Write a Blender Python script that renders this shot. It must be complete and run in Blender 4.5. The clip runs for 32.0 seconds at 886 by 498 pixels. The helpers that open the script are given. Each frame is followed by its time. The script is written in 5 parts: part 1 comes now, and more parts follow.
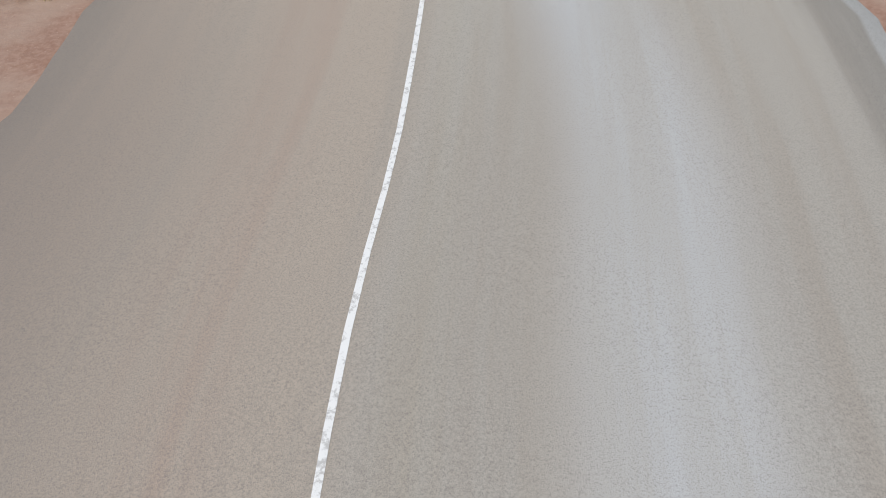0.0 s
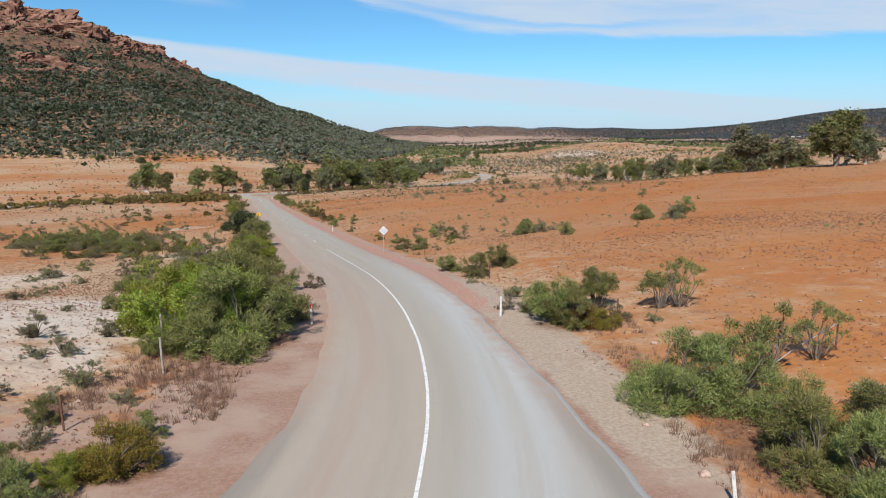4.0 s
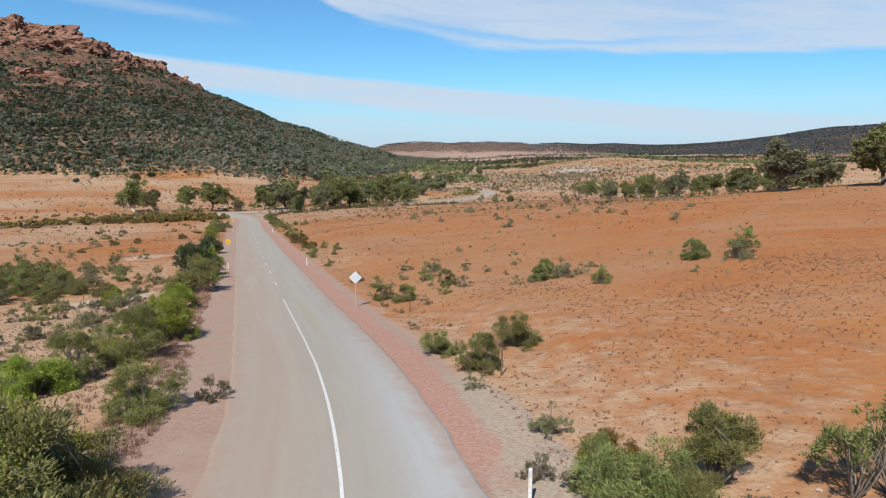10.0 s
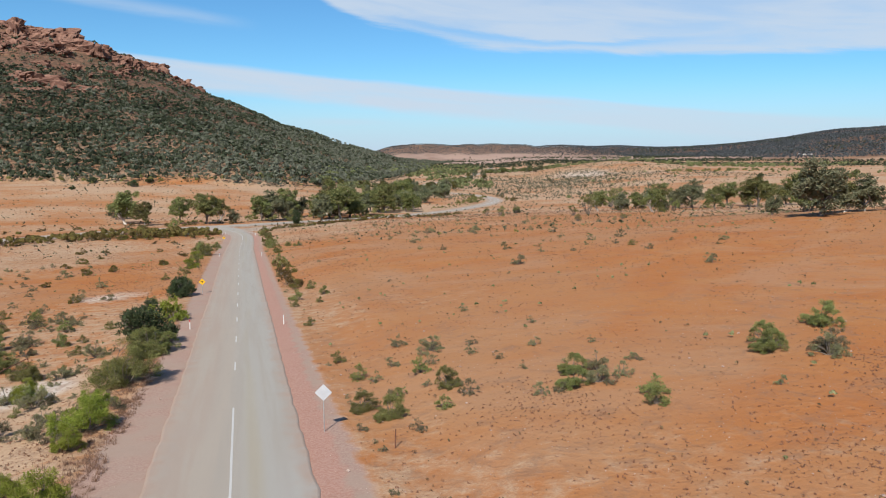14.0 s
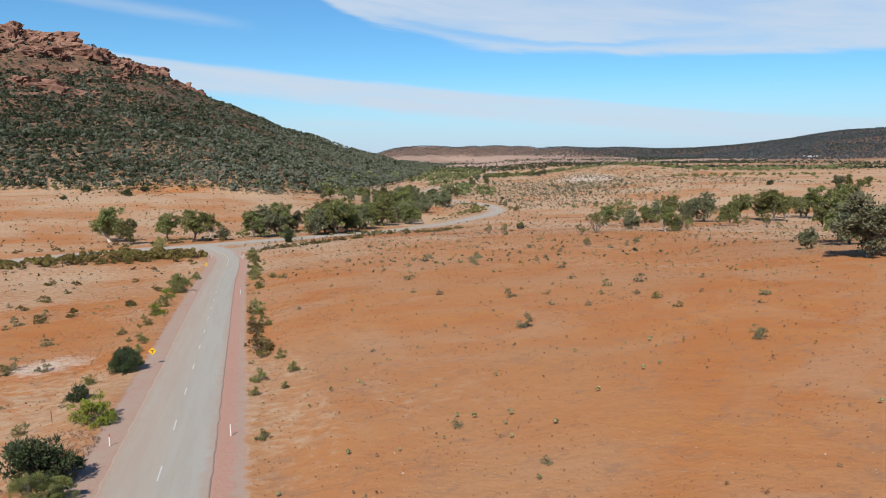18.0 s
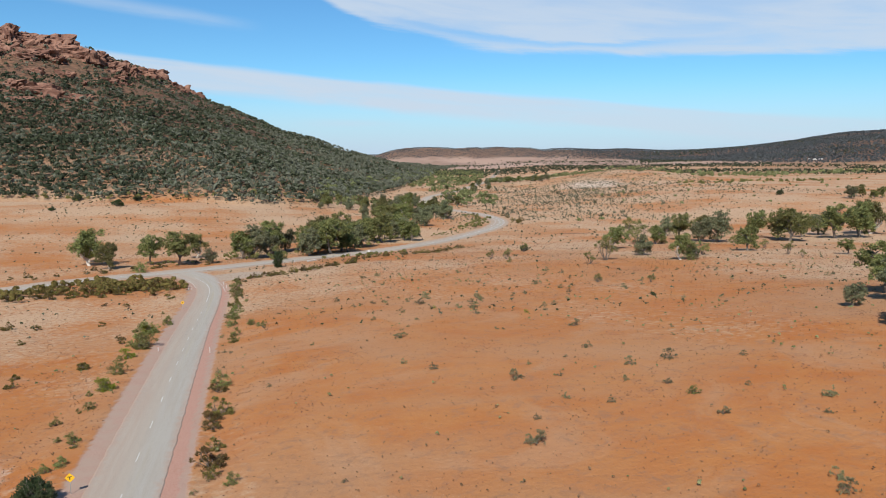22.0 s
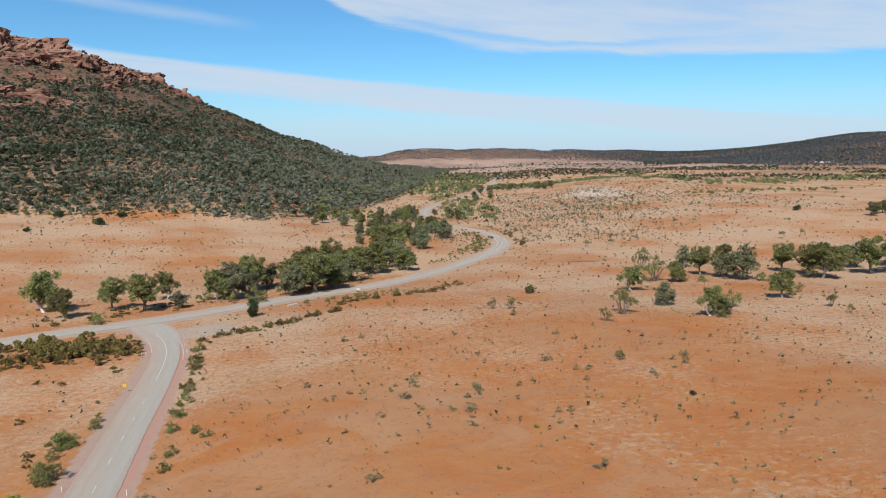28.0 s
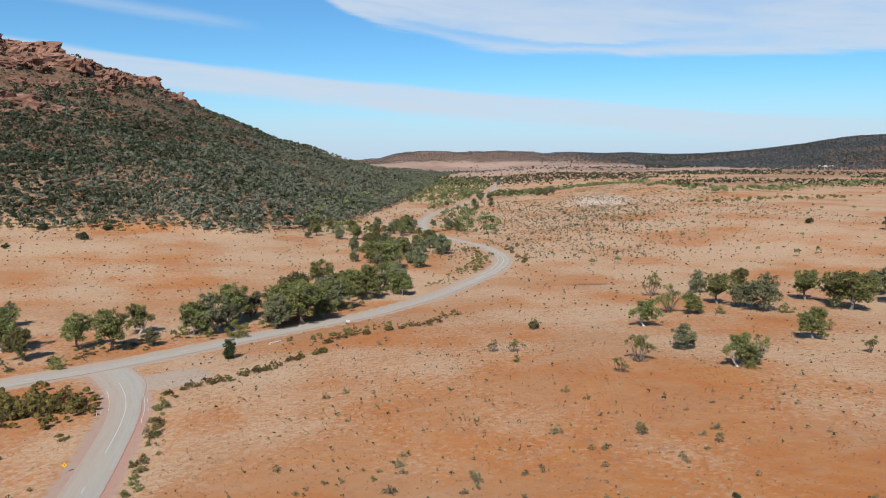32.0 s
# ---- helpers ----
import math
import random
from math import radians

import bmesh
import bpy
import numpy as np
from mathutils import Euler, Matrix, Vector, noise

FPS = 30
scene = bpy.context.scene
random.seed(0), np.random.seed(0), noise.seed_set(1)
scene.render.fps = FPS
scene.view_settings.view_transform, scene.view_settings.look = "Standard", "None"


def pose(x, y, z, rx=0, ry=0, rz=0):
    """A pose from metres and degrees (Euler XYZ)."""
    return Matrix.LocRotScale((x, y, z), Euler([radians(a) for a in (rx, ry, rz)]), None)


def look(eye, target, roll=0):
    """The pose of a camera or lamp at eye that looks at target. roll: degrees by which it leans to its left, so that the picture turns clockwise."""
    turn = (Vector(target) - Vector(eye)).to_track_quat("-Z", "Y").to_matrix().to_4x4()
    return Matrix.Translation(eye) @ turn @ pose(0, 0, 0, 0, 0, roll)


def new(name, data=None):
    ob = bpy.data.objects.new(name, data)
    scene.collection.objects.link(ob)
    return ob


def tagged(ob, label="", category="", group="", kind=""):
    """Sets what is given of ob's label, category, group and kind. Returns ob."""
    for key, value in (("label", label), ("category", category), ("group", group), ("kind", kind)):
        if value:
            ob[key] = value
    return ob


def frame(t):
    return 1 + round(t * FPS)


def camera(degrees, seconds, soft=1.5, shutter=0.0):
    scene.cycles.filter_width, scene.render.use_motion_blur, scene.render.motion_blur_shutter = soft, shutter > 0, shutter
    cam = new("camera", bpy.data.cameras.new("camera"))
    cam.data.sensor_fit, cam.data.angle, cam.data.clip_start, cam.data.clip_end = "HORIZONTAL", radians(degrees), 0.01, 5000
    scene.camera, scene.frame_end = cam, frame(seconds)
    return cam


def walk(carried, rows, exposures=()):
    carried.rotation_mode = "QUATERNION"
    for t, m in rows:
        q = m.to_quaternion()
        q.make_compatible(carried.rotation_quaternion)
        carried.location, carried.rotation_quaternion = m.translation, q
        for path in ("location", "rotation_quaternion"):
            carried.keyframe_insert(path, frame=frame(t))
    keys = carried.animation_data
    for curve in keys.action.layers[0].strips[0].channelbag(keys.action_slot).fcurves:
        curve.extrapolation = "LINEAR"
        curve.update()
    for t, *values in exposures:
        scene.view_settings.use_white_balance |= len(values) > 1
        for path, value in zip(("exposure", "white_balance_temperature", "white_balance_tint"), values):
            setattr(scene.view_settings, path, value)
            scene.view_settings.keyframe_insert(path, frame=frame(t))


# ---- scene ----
cam = camera(62.9, 32.0, 1.0)
PATH = [  # seconds, x, y, z, tilt, lean, turn
    (0.0, -1.64, -11.54, 8.31, 42.38, 1.32, -2.26),
    (0.5, -1.29, -9.69, 8.45, 46.89, 1.06, -1.97),
    (1.0, -1.00, -7.63, 8.73, 52.01, 0.81, -1.68),
    (1.5, -0.78, -6.28, 8.78, 56.66, 0.55, -1.34),
    (2.0, -0.67, -4.85, 8.74, 61.94, 0.29, -0.98),
    (2.5, -0.52, -3.29, 8.61, 66.66, 0.06, -0.63),
    (3.0, -0.41, -1.67, 8.65, 71.71, -0.09, -0.34),
    (3.5, -0.18, -0.78, 8.84, 76.30, -0.14, -0.18),
    (4.0, 0.00, 0.03, 9.00, 80.99, -0.13, -0.10),
    (4.5, 0.05, 1.42, 8.93, 81.98, -0.12, -0.08),
    (6.5, 0.34, 7.84, 8.77, 82.12, -0.11, -0.03),
    (8.0, 0.51, 12.21, 8.71, 82.22, -0.13, -0.03),
    (9.0, 0.66, 15.54, 8.67, 82.19, -0.11, 0.02),
    (10.0, 0.82, 18.58, 8.90, 82.20, -0.09, 0.12),
    (11.0, 0.97, 21.86, 9.66, 82.20, -0.06, 0.23),
    (12.0, 1.00, 25.40, 10.65, 82.22, -0.06, 0.33),
    (13.0, 0.99, 29.02, 11.63, 82.27, -0.05, 0.37),
    (14.5, 1.20, 35.05, 13.21, 82.34, -0.03, 0.48),
    (16.5, 1.70, 43.29, 15.68, 82.39, 0.05, 0.59),
    (19.0, 2.42, 54.53, 19.77, 82.40, 0.07, 0.70),
    (21.0, 2.82, 64.04, 23.46, 82.41, 0.01, 0.78),
    (23.0, 3.29, 73.92, 27.52, 82.42, 0.04, 0.84),
    (25.5, 4.27, 87.40, 32.51, 82.40, 0.05, 0.94),
    (28.0, 4.79, 102.32, 37.52, 82.37, 0.06, 0.97),
    (30.0, 5.42, 114.49, 41.46, 82.41, 0.08, 1.02),
    (32.0, 5.79, 126.62, 45.12, 82.47, 0.03, 1.00),
]
walk(cam, [(r[0], pose(*r[1:])) for r in PATH], ((0.0, 0.10), (1.5, 0.03), (2.4, 0.10), (3.0, 0.19), (4.0, 0.30), (32.0, 0.30)))

# ---- light: a high sun behind the camera's start, blue sky with thin cloud ----
SUN_EL, SUN_AZ = radians(45.6), radians(194.0)   # the sun stands south-west of the road's line, clockwise from +y


def node(tree, kind, **values):
    n = tree.nodes.new(kind)
    for key, value in values.items():
        n.inputs[key.replace("_", " ")].default_value = value
    return n


def maths(tree, op, a, b=None, c=None):
    n = tree.nodes.new("ShaderNodeMath")
    n.operation = op
    for i, v in enumerate((a, b, c)):
        if v is None:
            continue
        if isinstance(v, (int, float)):
            n.inputs[i].default_value = v
        else:
            tree.links.new(v, n.inputs[i])
    return n.outputs[0]


def rise(tree, value, low, high, a=0.0, b=1.0):
    """A smooth step of a value from low to high."""
    n = tree.nodes.new("ShaderNodeMapRange")
    n.interpolation_type = "SMOOTHSTEP"
    tree.links.new(value, n.inputs[0])
    for i, v in enumerate((low, high, a, b)):
        n.inputs[i + 1].default_value = v
    return n.outputs[0]


world = bpy.data.worlds.new("sky")
scene.world = world
world.use_nodes = True
wt = world.node_tree
wt.nodes.clear()
sky = wt.nodes.new("ShaderNodeTexSky")
sky.sky_type, sky.sun_disc = "NISHITA", False
sky.sun_elevation, sky.sun_rotation = SUN_EL, SUN_AZ
sky.altitude, sky.air_density, sky.dust_density, sky.ozone_density = 500, 1.0, 0.0, 3.0
coord = wt.nodes.new("ShaderNodeTexCoord")
axes = wt.nodes.new("ShaderNodeSeparateXYZ")
wt.links.new(coord.outputs["Generated"], axes.inputs[0])
dx, dy, dz = axes.outputs
azimuth = maths(wt, "ARCTAN2", dx, dy)
height = maths(wt, "ARCSINE", dz)
stretch = wt.nodes.new("ShaderNodeCombineXYZ")
wt.links.new(maths(wt, "MULTIPLY", azimuth, 2.2), stretch.inputs[0])
wt.links.new(maths(wt, "ADD", maths(wt, "MULTIPLY", height, 16.0), maths(wt, "MULTIPLY", azimuth, 1.4)), stretch.inputs[1])
wisp = node(wt, "ShaderNodeTexNoise", Scale=2.2, Detail=9.0, Roughness=0.58, Distortion=0.5)
wt.links.new(stretch.outputs[0], wisp.inputs["Vector"])
ragged = maths(wt, "MULTIPLY", maths(wt, "SUBTRACT", wisp.outputs["Fac"], 0.5), 0.035)
# the upper sheet: its lower edge sinks to the right
edge = maths(wt, "ADD", 0.121, maths(wt, "MULTIPLY", 0.085, maths(wt, "POWER", 2.718, maths(wt, "DIVIDE", maths(wt, "ADD", azimuth, 0.19), -0.13))))
edge = maths(wt, "SUBTRACT", edge, maths(wt, "MULTIPLY", azimuth, 0.01))
above = maths(wt, "SUBTRACT", maths(wt, "ADD", height, ragged), edge)
sheet = maths(wt, "MULTIPLY", rise(wt, above, -0.002, 0.009), rise(wt, above, 0.15, 0.05, 0.06, 1.0))
gap = maths(wt, "MULTIPLY", rise(wt, maths(wt, "ABSOLUTE", maths(wt, "SUBTRACT", above, maths(wt, "MULTIPLY_ADD", azimuth, 0.02, 0.013))), 0.008, 0.0), rise(wt, maths(wt, "ABSOLUTE", maths(wt, "SUBTRACT", azimuth, 0.12)), 0.26, 0.1))
sheet = maths(wt, "MULTIPLY", sheet, maths(wt, "MULTIPLY_ADD", gap, -0.6, 1.0))
# the lower band
middle = maths(wt, "SUBTRACT", 0.067, maths(wt, "MULTIPLY", azimuth, 0.088))
across = maths(wt, "SUBTRACT", maths(wt, "ADD", height, maths(wt, "MULTIPLY", ragged, 0.5)), middle)
band = maths(wt, "MULTIPLY", rise(wt, across, 0.021, 0.012), rise(wt, across, -0.026, -0.010))
# thin wisps over the hill and a scrap below the band
for slope, level, thick, start, end in ((-0.10, 0.135, 0.012, -0.62, -0.24), (-0.02, 0.036, 0.008, -0.24, -0.04)):
    off = maths(wt, "SUBTRACT", maths(wt, "ADD", height, maths(wt, "MULTIPLY", ragged, 0.4)), maths(wt, "MULTIPLY_ADD", azimuth, slope, level))
    scrap = maths(wt, "MULTIPLY", rise(wt, maths(wt, "ABSOLUTE", off), thick, 0.0), maths(wt, "MULTIPLY", rise(wt, azimuth, start, start + 0.1), rise(wt, azimuth, end, end - 0.1)))
    band = maths(wt, "MAXIMUM", band, maths(wt, "MULTIPLY", scrap, 0.42))
band = maths(wt, "MULTIPLY", band, rise(wt, azimuth, 0.75, -0.1, 0.45, 1.0))
low = rise(wt, height, 0.115, -0.015)
cloud = maths(wt, "MAXIMUM", maths(wt, "MULTIPLY", sheet, 0.92), band)
cloud = maths(wt, "MULTIPLY", cloud, maths(wt, "MULTIPLY_ADD", rise(wt, wisp.outputs["Fac"], 0.25, 0.62), 0.35, 0.58))
mix = wt.nodes.new("ShaderNodeMix")
mix.data_type = "RGBA"
wt.links.new(cloud, mix.inputs["Factor"])
deep = wt.nodes.new("ShaderNodeMix")
deep.data_type, deep.blend_type = "RGBA", "MULTIPLY"
deep.inputs["Factor"].default_value = 1.0
wt.links.new(sky.outputs[0], deep.inputs["A"])
deep.inputs["B"].default_value = (0.55, 0.95, 1.18, 1)
haze = wt.nodes.new("ShaderNodeMix")
haze.data_type = "RGBA"
wt.links.new(maths(wt, "MULTIPLY", low, 0.94), haze.inputs["Factor"])
wt.links.new(deep.outputs["Result"], haze.inputs["A"])
haze.inputs["B"].default_value = (4.9, 6.1, 7.65, 1)
wt.links.new(haze.outputs["Result"], mix.inputs["A"])
mix.inputs["B"].default_value = (5.7, 6.6, 7.75, 1)
background = node(wt, "ShaderNodeBackground", Strength=0.0855)
wt.links.new(mix.outputs["Result"], background.inputs[0])
wt.links.new(background.outputs[0], wt.nodes.new("ShaderNodeOutputWorld").inputs[0])

sun_lamp = bpy.data.lights.new("sun", "SUN")
sun_lamp.energy, sun_lamp.angle, sun_lamp.color = 5.0, radians(0.53), (1.0, 0.955, 0.88)
sun = new("sun", sun_lamp)
sun.matrix_world = look((0, 0, 0), (math.sin(radians(14.0)) * math.cos(SUN_EL), math.cos(radians(14.0)) * math.cos(SUN_EL), -math.sin(SUN_EL)))
scene.view_settings.exposure = 0.3

# ---- materials ----
def material(name, rough=0.9, metal=0.0, spec=0.25):
    m = bpy.data.materials.new(name)
    m.use_nodes = True
    t = m.node_tree
    b = t.nodes["Principled BSDF"]
    b.inputs["Roughness"].default_value, b.inputs["Metallic"].default_value = rough, metal
    b.inputs["Specular IOR Level"].default_value = spec
    return m, t, b


def noise_fac(t, scale, detail=4.0, rough=0.55, vector=None, distort=0.0):
    n = node(t, "ShaderNodeTexNoise", Scale=scale, Detail=detail, Roughness=rough, Distortion=distort)
    if vector is None:
        vector = place(t)
    t.links.new(vector, n.inputs["Vector"])
    return n.outputs["Fac"]


def place(t):
    for n in t.nodes:
        if n.bl_idname == "ShaderNodeNewGeometry":
            return n.outputs["Position"]
    return t.nodes.new("ShaderNodeNewGeometry").outputs["Position"]


def blend(t, fac, a, b):
    n = t.nodes.new("ShaderNodeMix")
    n.data_type = "RGBA"
    for key, v in (("Factor", fac), ("A", a), ("B", b)):
        if isinstance(v, (int, float)):
            n.inputs[key].default_value = v
        elif isinstance(v, tuple):
            n.inputs[key].default_value = (*v, 1)
        else:
            t.links.new(v, n.inputs[key])
    return n.outputs["Result"]


def attribute(t, name):
    n = t.nodes.new("ShaderNodeAttribute")
    n.attribute_name = name
    return n.outputs["Fac"]


def bump(t, b, height, strength, distance):
    n = node(t, "ShaderNodeBump", Strength=strength, Distance=distance)
    t.links.new(height, n.inputs["Height"])
    t.links.new(n.outputs[0], b.inputs["Normal"])


def soil():
    m, t, b = material("red_soil", 0.95, spec=0.15)
    big, mid = noise_fac(t, 0.016, 5, 0.6, distort=0.6), noise_fac(t, 0.09, 6, 0.62, distort=0.8)
    small, fine = noise_fac(t, 0.7, 6, 0.65), noise_fac(t, 7.0, 4, 0.7)
    c = blend(t, rise(t, mid, 0.33, 0.66), (0.335, 0.117, 0.032), (0.355, 0.147, 0.048))
    c = blend(t, rise(t, big, 0.40, 0.66), c, (0.328, 0.170, 0.083))
    worn = maths(t, "MULTIPLY", rise(t, noise_fac(t, 0.030, 7, 0.66, distort=1.5), 0.48, 0.64), 0.55)
    c = blend(t, worn, c, (0.350, 0.200, 0.110))
    dry = attribute(t, "dry")
    grass = rise(t, maths(t, "ADD", maths(t, "MULTIPLY", dry, 0.9), maths(t, "MULTIPLY", maths(t, "SUBTRACT", small, 0.5), 1.1)), 0.30, 0.72)
    c = blend(t, maths(t, "MULTIPLY", grass, 0.9), c, blend(t, rise(t, fine, 0.35, 0.65), (0.350, 0.228, 0.140), (0.450, 0.325, 0.210)))
    pale = rise(t, maths(t, "ADD", attribute(t, "pale"), maths(t, "MULTIPLY", maths(t, "SUBTRACT", small, 0.5), 0.7)), 0.35, 0.75)
    c = blend(t, pale, c, blend(t, rise(t, mid, 0.35, 0.6), (0.465, 0.349, 0.257), (0.515, 0.440, 0.365)))
    # verge gravel; this mask also carries the far plain's haze tint
    gravel_haze = rise(t, maths(t, "ADD", attribute(t, "gravel_haze"), maths(t, "MULTIPLY", maths(t, "SUBTRACT", small, 0.5), 0.9)), 0.30, 0.70)
    pink = blend(t, rise(t, fine, 0.35, 0.68), (0.245, 0.142, 0.102), (0.305, 0.196, 0.146))
    axes = t.nodes.new("ShaderNodeSeparateXYZ")
    t.links.new(place(t), axes.inputs[0])
    loose = rise(t, maths(t, "ADD", axes.outputs[1], maths(t, "MULTIPLY", mid, 20.0)), 32, 62)
    pink = blend(t, maths(t, "MULTIPLY", loose, 0.8), pink, blend(t, rise(t, fine, 0.35, 0.68), (0.315, 0.200, 0.152), (0.385, 0.268, 0.212)))
    c = blend(t, gravel_haze, c, blend(t, rise(t, noise_fac(t, 0.3, 4), 0.40, 0.62), pink, (0.325, 0.232, 0.178)))
    rosy = rise(t, maths(t, "ADD", attribute(t, "rosy"), maths(t, "MULTIPLY", maths(t, "SUBTRACT", small, 0.5), 0.9)), 0.35, 0.75)
    sand = rise(t, maths(t, "ADD", attribute(t, "sand"), maths(t, "MULTIPLY", maths(t, "SUBTRACT", small, 0.5), 0.8)), 0.35, 0.7)
    c = blend(t, sand, c, blend(t, rise(t, fine, 0.4, 0.6), (0.299, 0.228, 0.170), (0.373, 0.299, 0.228)))
    c = blend(t, maths(t, "MULTIPLY", rosy, 0.85), c, blend(t, rise(t, fine, 0.35, 0.65), (0.330, 0.165, 0.118), (0.400, 0.235, 0.180)))
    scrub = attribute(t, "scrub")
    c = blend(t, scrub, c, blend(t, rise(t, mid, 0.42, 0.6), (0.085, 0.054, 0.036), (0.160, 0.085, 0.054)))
    # leaf litter, its dark brown also holding the shade under the shrubs
    litter_shade = rise(t, maths(t, "ADD", attribute(t, "litter_shade"), maths(t, "MULTIPLY", maths(t, "SUBTRACT", small, 0.5), 0.9)), 0.30, 0.70)
    c = blend(t, maths(t, "MULTIPLY", litter_shade, 0.85), c, blend(t, rise(t, fine, 0.4, 0.62), (0.108, 0.054, 0.033), (0.207, 0.108, 0.062)))
    stone = rise(t, noise_fac(t, 16.0, 2, 0.6), 0.66, 0.74)
    c = blend(t, maths(t, "MULTIPLY", stone, 0.5), c, (0.457, 0.349, 0.282))
    grit = maths(t, "MULTIPLY", rise(t, noise_fac(t, 2.2, 7, 0.8), 0.54, 0.70), maths(t, "MULTIPLY_ADD", gravel_haze, -0.75, 1.0))
    c = blend(t, maths(t, "MULTIPLY", grit, 0.62), c, (0.158, 0.079, 0.046))
    mottle = maths(t, "MULTIPLY", rise(t, noise_fac(t, 0.42, 7, 0.78, distort=0.6), 0.50, 0.66), maths(t, "MULTIPLY_ADD", gravel_haze, -0.8, 1.0))
    c = blend(t, maths(t, "MULTIPLY", mottle, 0.55), c, (0.207, 0.120, 0.075))
    t.links.new(c, b.inputs["Base Color"])
    bump(t, b, maths(t, "ADD", maths(t, "MULTIPLY", small, maths(t, "MULTIPLY_ADD", gravel_haze, -0.7, 1.0)), maths(t, "MULTIPLY", fine, 0.05)), 0.8, 0.22)
    return m


def seal():
    m, t, b = material("road_seal", 0.92, spec=0.12)
    u, v = attribute(t, "across"), attribute(t, "along")
    vec = t.nodes.new("ShaderNodeCombineXYZ")
    t.links.new(u, vec.inputs[0])
    t.links.new(maths(t, "MULTIPLY", v, 0.035), vec.inputs[1])
    streak = noise_fac(t, 1.1, 5, 0.6, vec.outputs[0])
    band = noise_fac(t, 0.42, 3, 0.5, vec.outputs[0], 0.3)
    chip, fine = noise_fac(t, 40.0, 5, 0.8), noise_fac(t, 80.0, 3, 0.7)
    c = blend(t, rise(t, u, -0.6, 0.9), (0.353, 0.300, 0.242), (0.344, 0.317, 0.272))
    c = blend(t, maths(t, "MULTIPLY", rise(t, streak, 0.42, 0.62), 0.7), c, (0.320, 0.282, 0.234))
    track = maths(t, "MULTIPLY", rise(t, maths(t, "ABSOLUTE", maths(t, "SUBTRACT", u, rise(t, v, 131, 116, 2.9, 4.5))), 2.2, 0.2), maths(t, "MULTIPLY_ADD", rise(t, streak, 0.36, 0.60), 0.6, 0.4))
    track = maths(t, "MULTIPLY", track, rise(t, v, 196, 152))
    c = blend(t, maths(t, "MULTIPLY", track, 0.85), c, (0.415, 0.415, 0.405))
    tan = maths(t, "MULTIPLY", rise(t, maths(t, "ABSOLUTE", maths(t, "ADD", u, 2.2)), 1.6, 0.2), rise(t, streak, 0.35, 0.6))
    c = blend(t, maths(t, "MULTIPLY", tan, 0.7), c, (0.345, 0.262, 0.205))
    ochre = maths(t, "MULTIPLY", rise(t, maths(t, "ABSOLUTE", maths(t, "SUBTRACT", u, 1.1)), 0.7, 0.1), rise(t, band, 0.40, 0.62))
    c = blend(t, maths(t, "MULTIPLY", ochre, 0.5), c, (0.340, 0.286, 0.195))
    c = blend(t, maths(t, "MULTIPLY", rise(t, u, -3.6, -7.0), 0.45), c, (0.274, 0.228, 0.187))
    rim = maths(t, "ADD", attribute(t, "rim"), maths(t, "MULTIPLY", maths(t, "SUBTRACT", streak, 0.5), 0.25))
    c = blend(t, maths(t, "MULTIPLY", maths(t, "MULTIPLY", rise(t, rim, 0.78, 0.94), rise(t, v, 152, 136)), 0.65), c, (0.183, 0.170, 0.149))
    dust = maths(t, "MULTIPLY", rise(t, maths(t, "ADD", attribute(t, "rim"), maths(t, "MULTIPLY", maths(t, "SUBTRACT", noise_fac(t, 0.8, 6, 0.7), 0.5), 0.7)), 0.70, 1.05), rise(t, v, 134, 150))
    c = blend(t, maths(t, "MULTIPLY", dust, 0.75), c, (0.349, 0.237, 0.178))
    lip = maths(t, "MULTIPLY", rise(t, attribute(t, "rim"), 0.948, 0.962), maths(t, "MULTIPLY", rise(t, u, 0.5, 1.5), rise(t, v, 176, 150)))
    c = blend(t, maths(t, "MULTIPLY", lip, 0.75), c, (0.349, 0.349, 0.332))
    c = blend(t, maths(t, "MULTIPLY", maths(t, "MULTIPLY", rise(t, u, -1.0, -6.0), rise(t, v, 134, 114)), 0.6), c, (0.224, 0.176, 0.141))
    dark = rise(t, chip, 0.50, 0.62)
    coarse = maths(t, "MULTIPLY", rise(t, noise_fac(t, 26.0, 5, 0.8), 0.42, 0.62), maths(t, "MULTIPLY", rise(t, v, 128, 112), rise(t, maths(t, "ABSOLUTE", maths(t, "SUBTRACT", u, 4.2)), 0.8, 2.2)))
    c = blend(t, maths(t, "MULTIPLY", coarse, 0.42), c, (0.183, 0.162, 0.145))
    c = blend(t, maths(t, "MULTIPLY", dark, 0.5), c, (0.141, 0.124, 0.112))
    c = blend(t, maths(t, "MULTIPLY", rise(t, fine, 0.55, 0.75), 0.35), c, (0.415, 0.390, 0.365))
    t.links.new(c, b.inputs["Base Color"])
    bump(t, b, maths(t, "ADD", chip, fine), 0.35, 0.01)
    return m


def line_paint():
    m, t, b = material("line_paint", 0.6)
    worn = rise(t, noise_fac(t, 9.0, 6, 0.75), 0.50, 0.62)
    axes = t.nodes.new("ShaderNodeSeparateXYZ")
    t.links.new(place(t), axes.inputs[0])
    thin = rise(t, axes.outputs[1], 34, 62, 0.0, 0.55)
    c = blend(t, maths(t, "MULTIPLY", worn, 0.75), (0.66, 0.65, 0.62), (0.35, 0.33, 0.305))
    t.links.new(blend(t, thin, c, (0.36, 0.33, 0.29)), b.inputs["Base Color"])
    return m


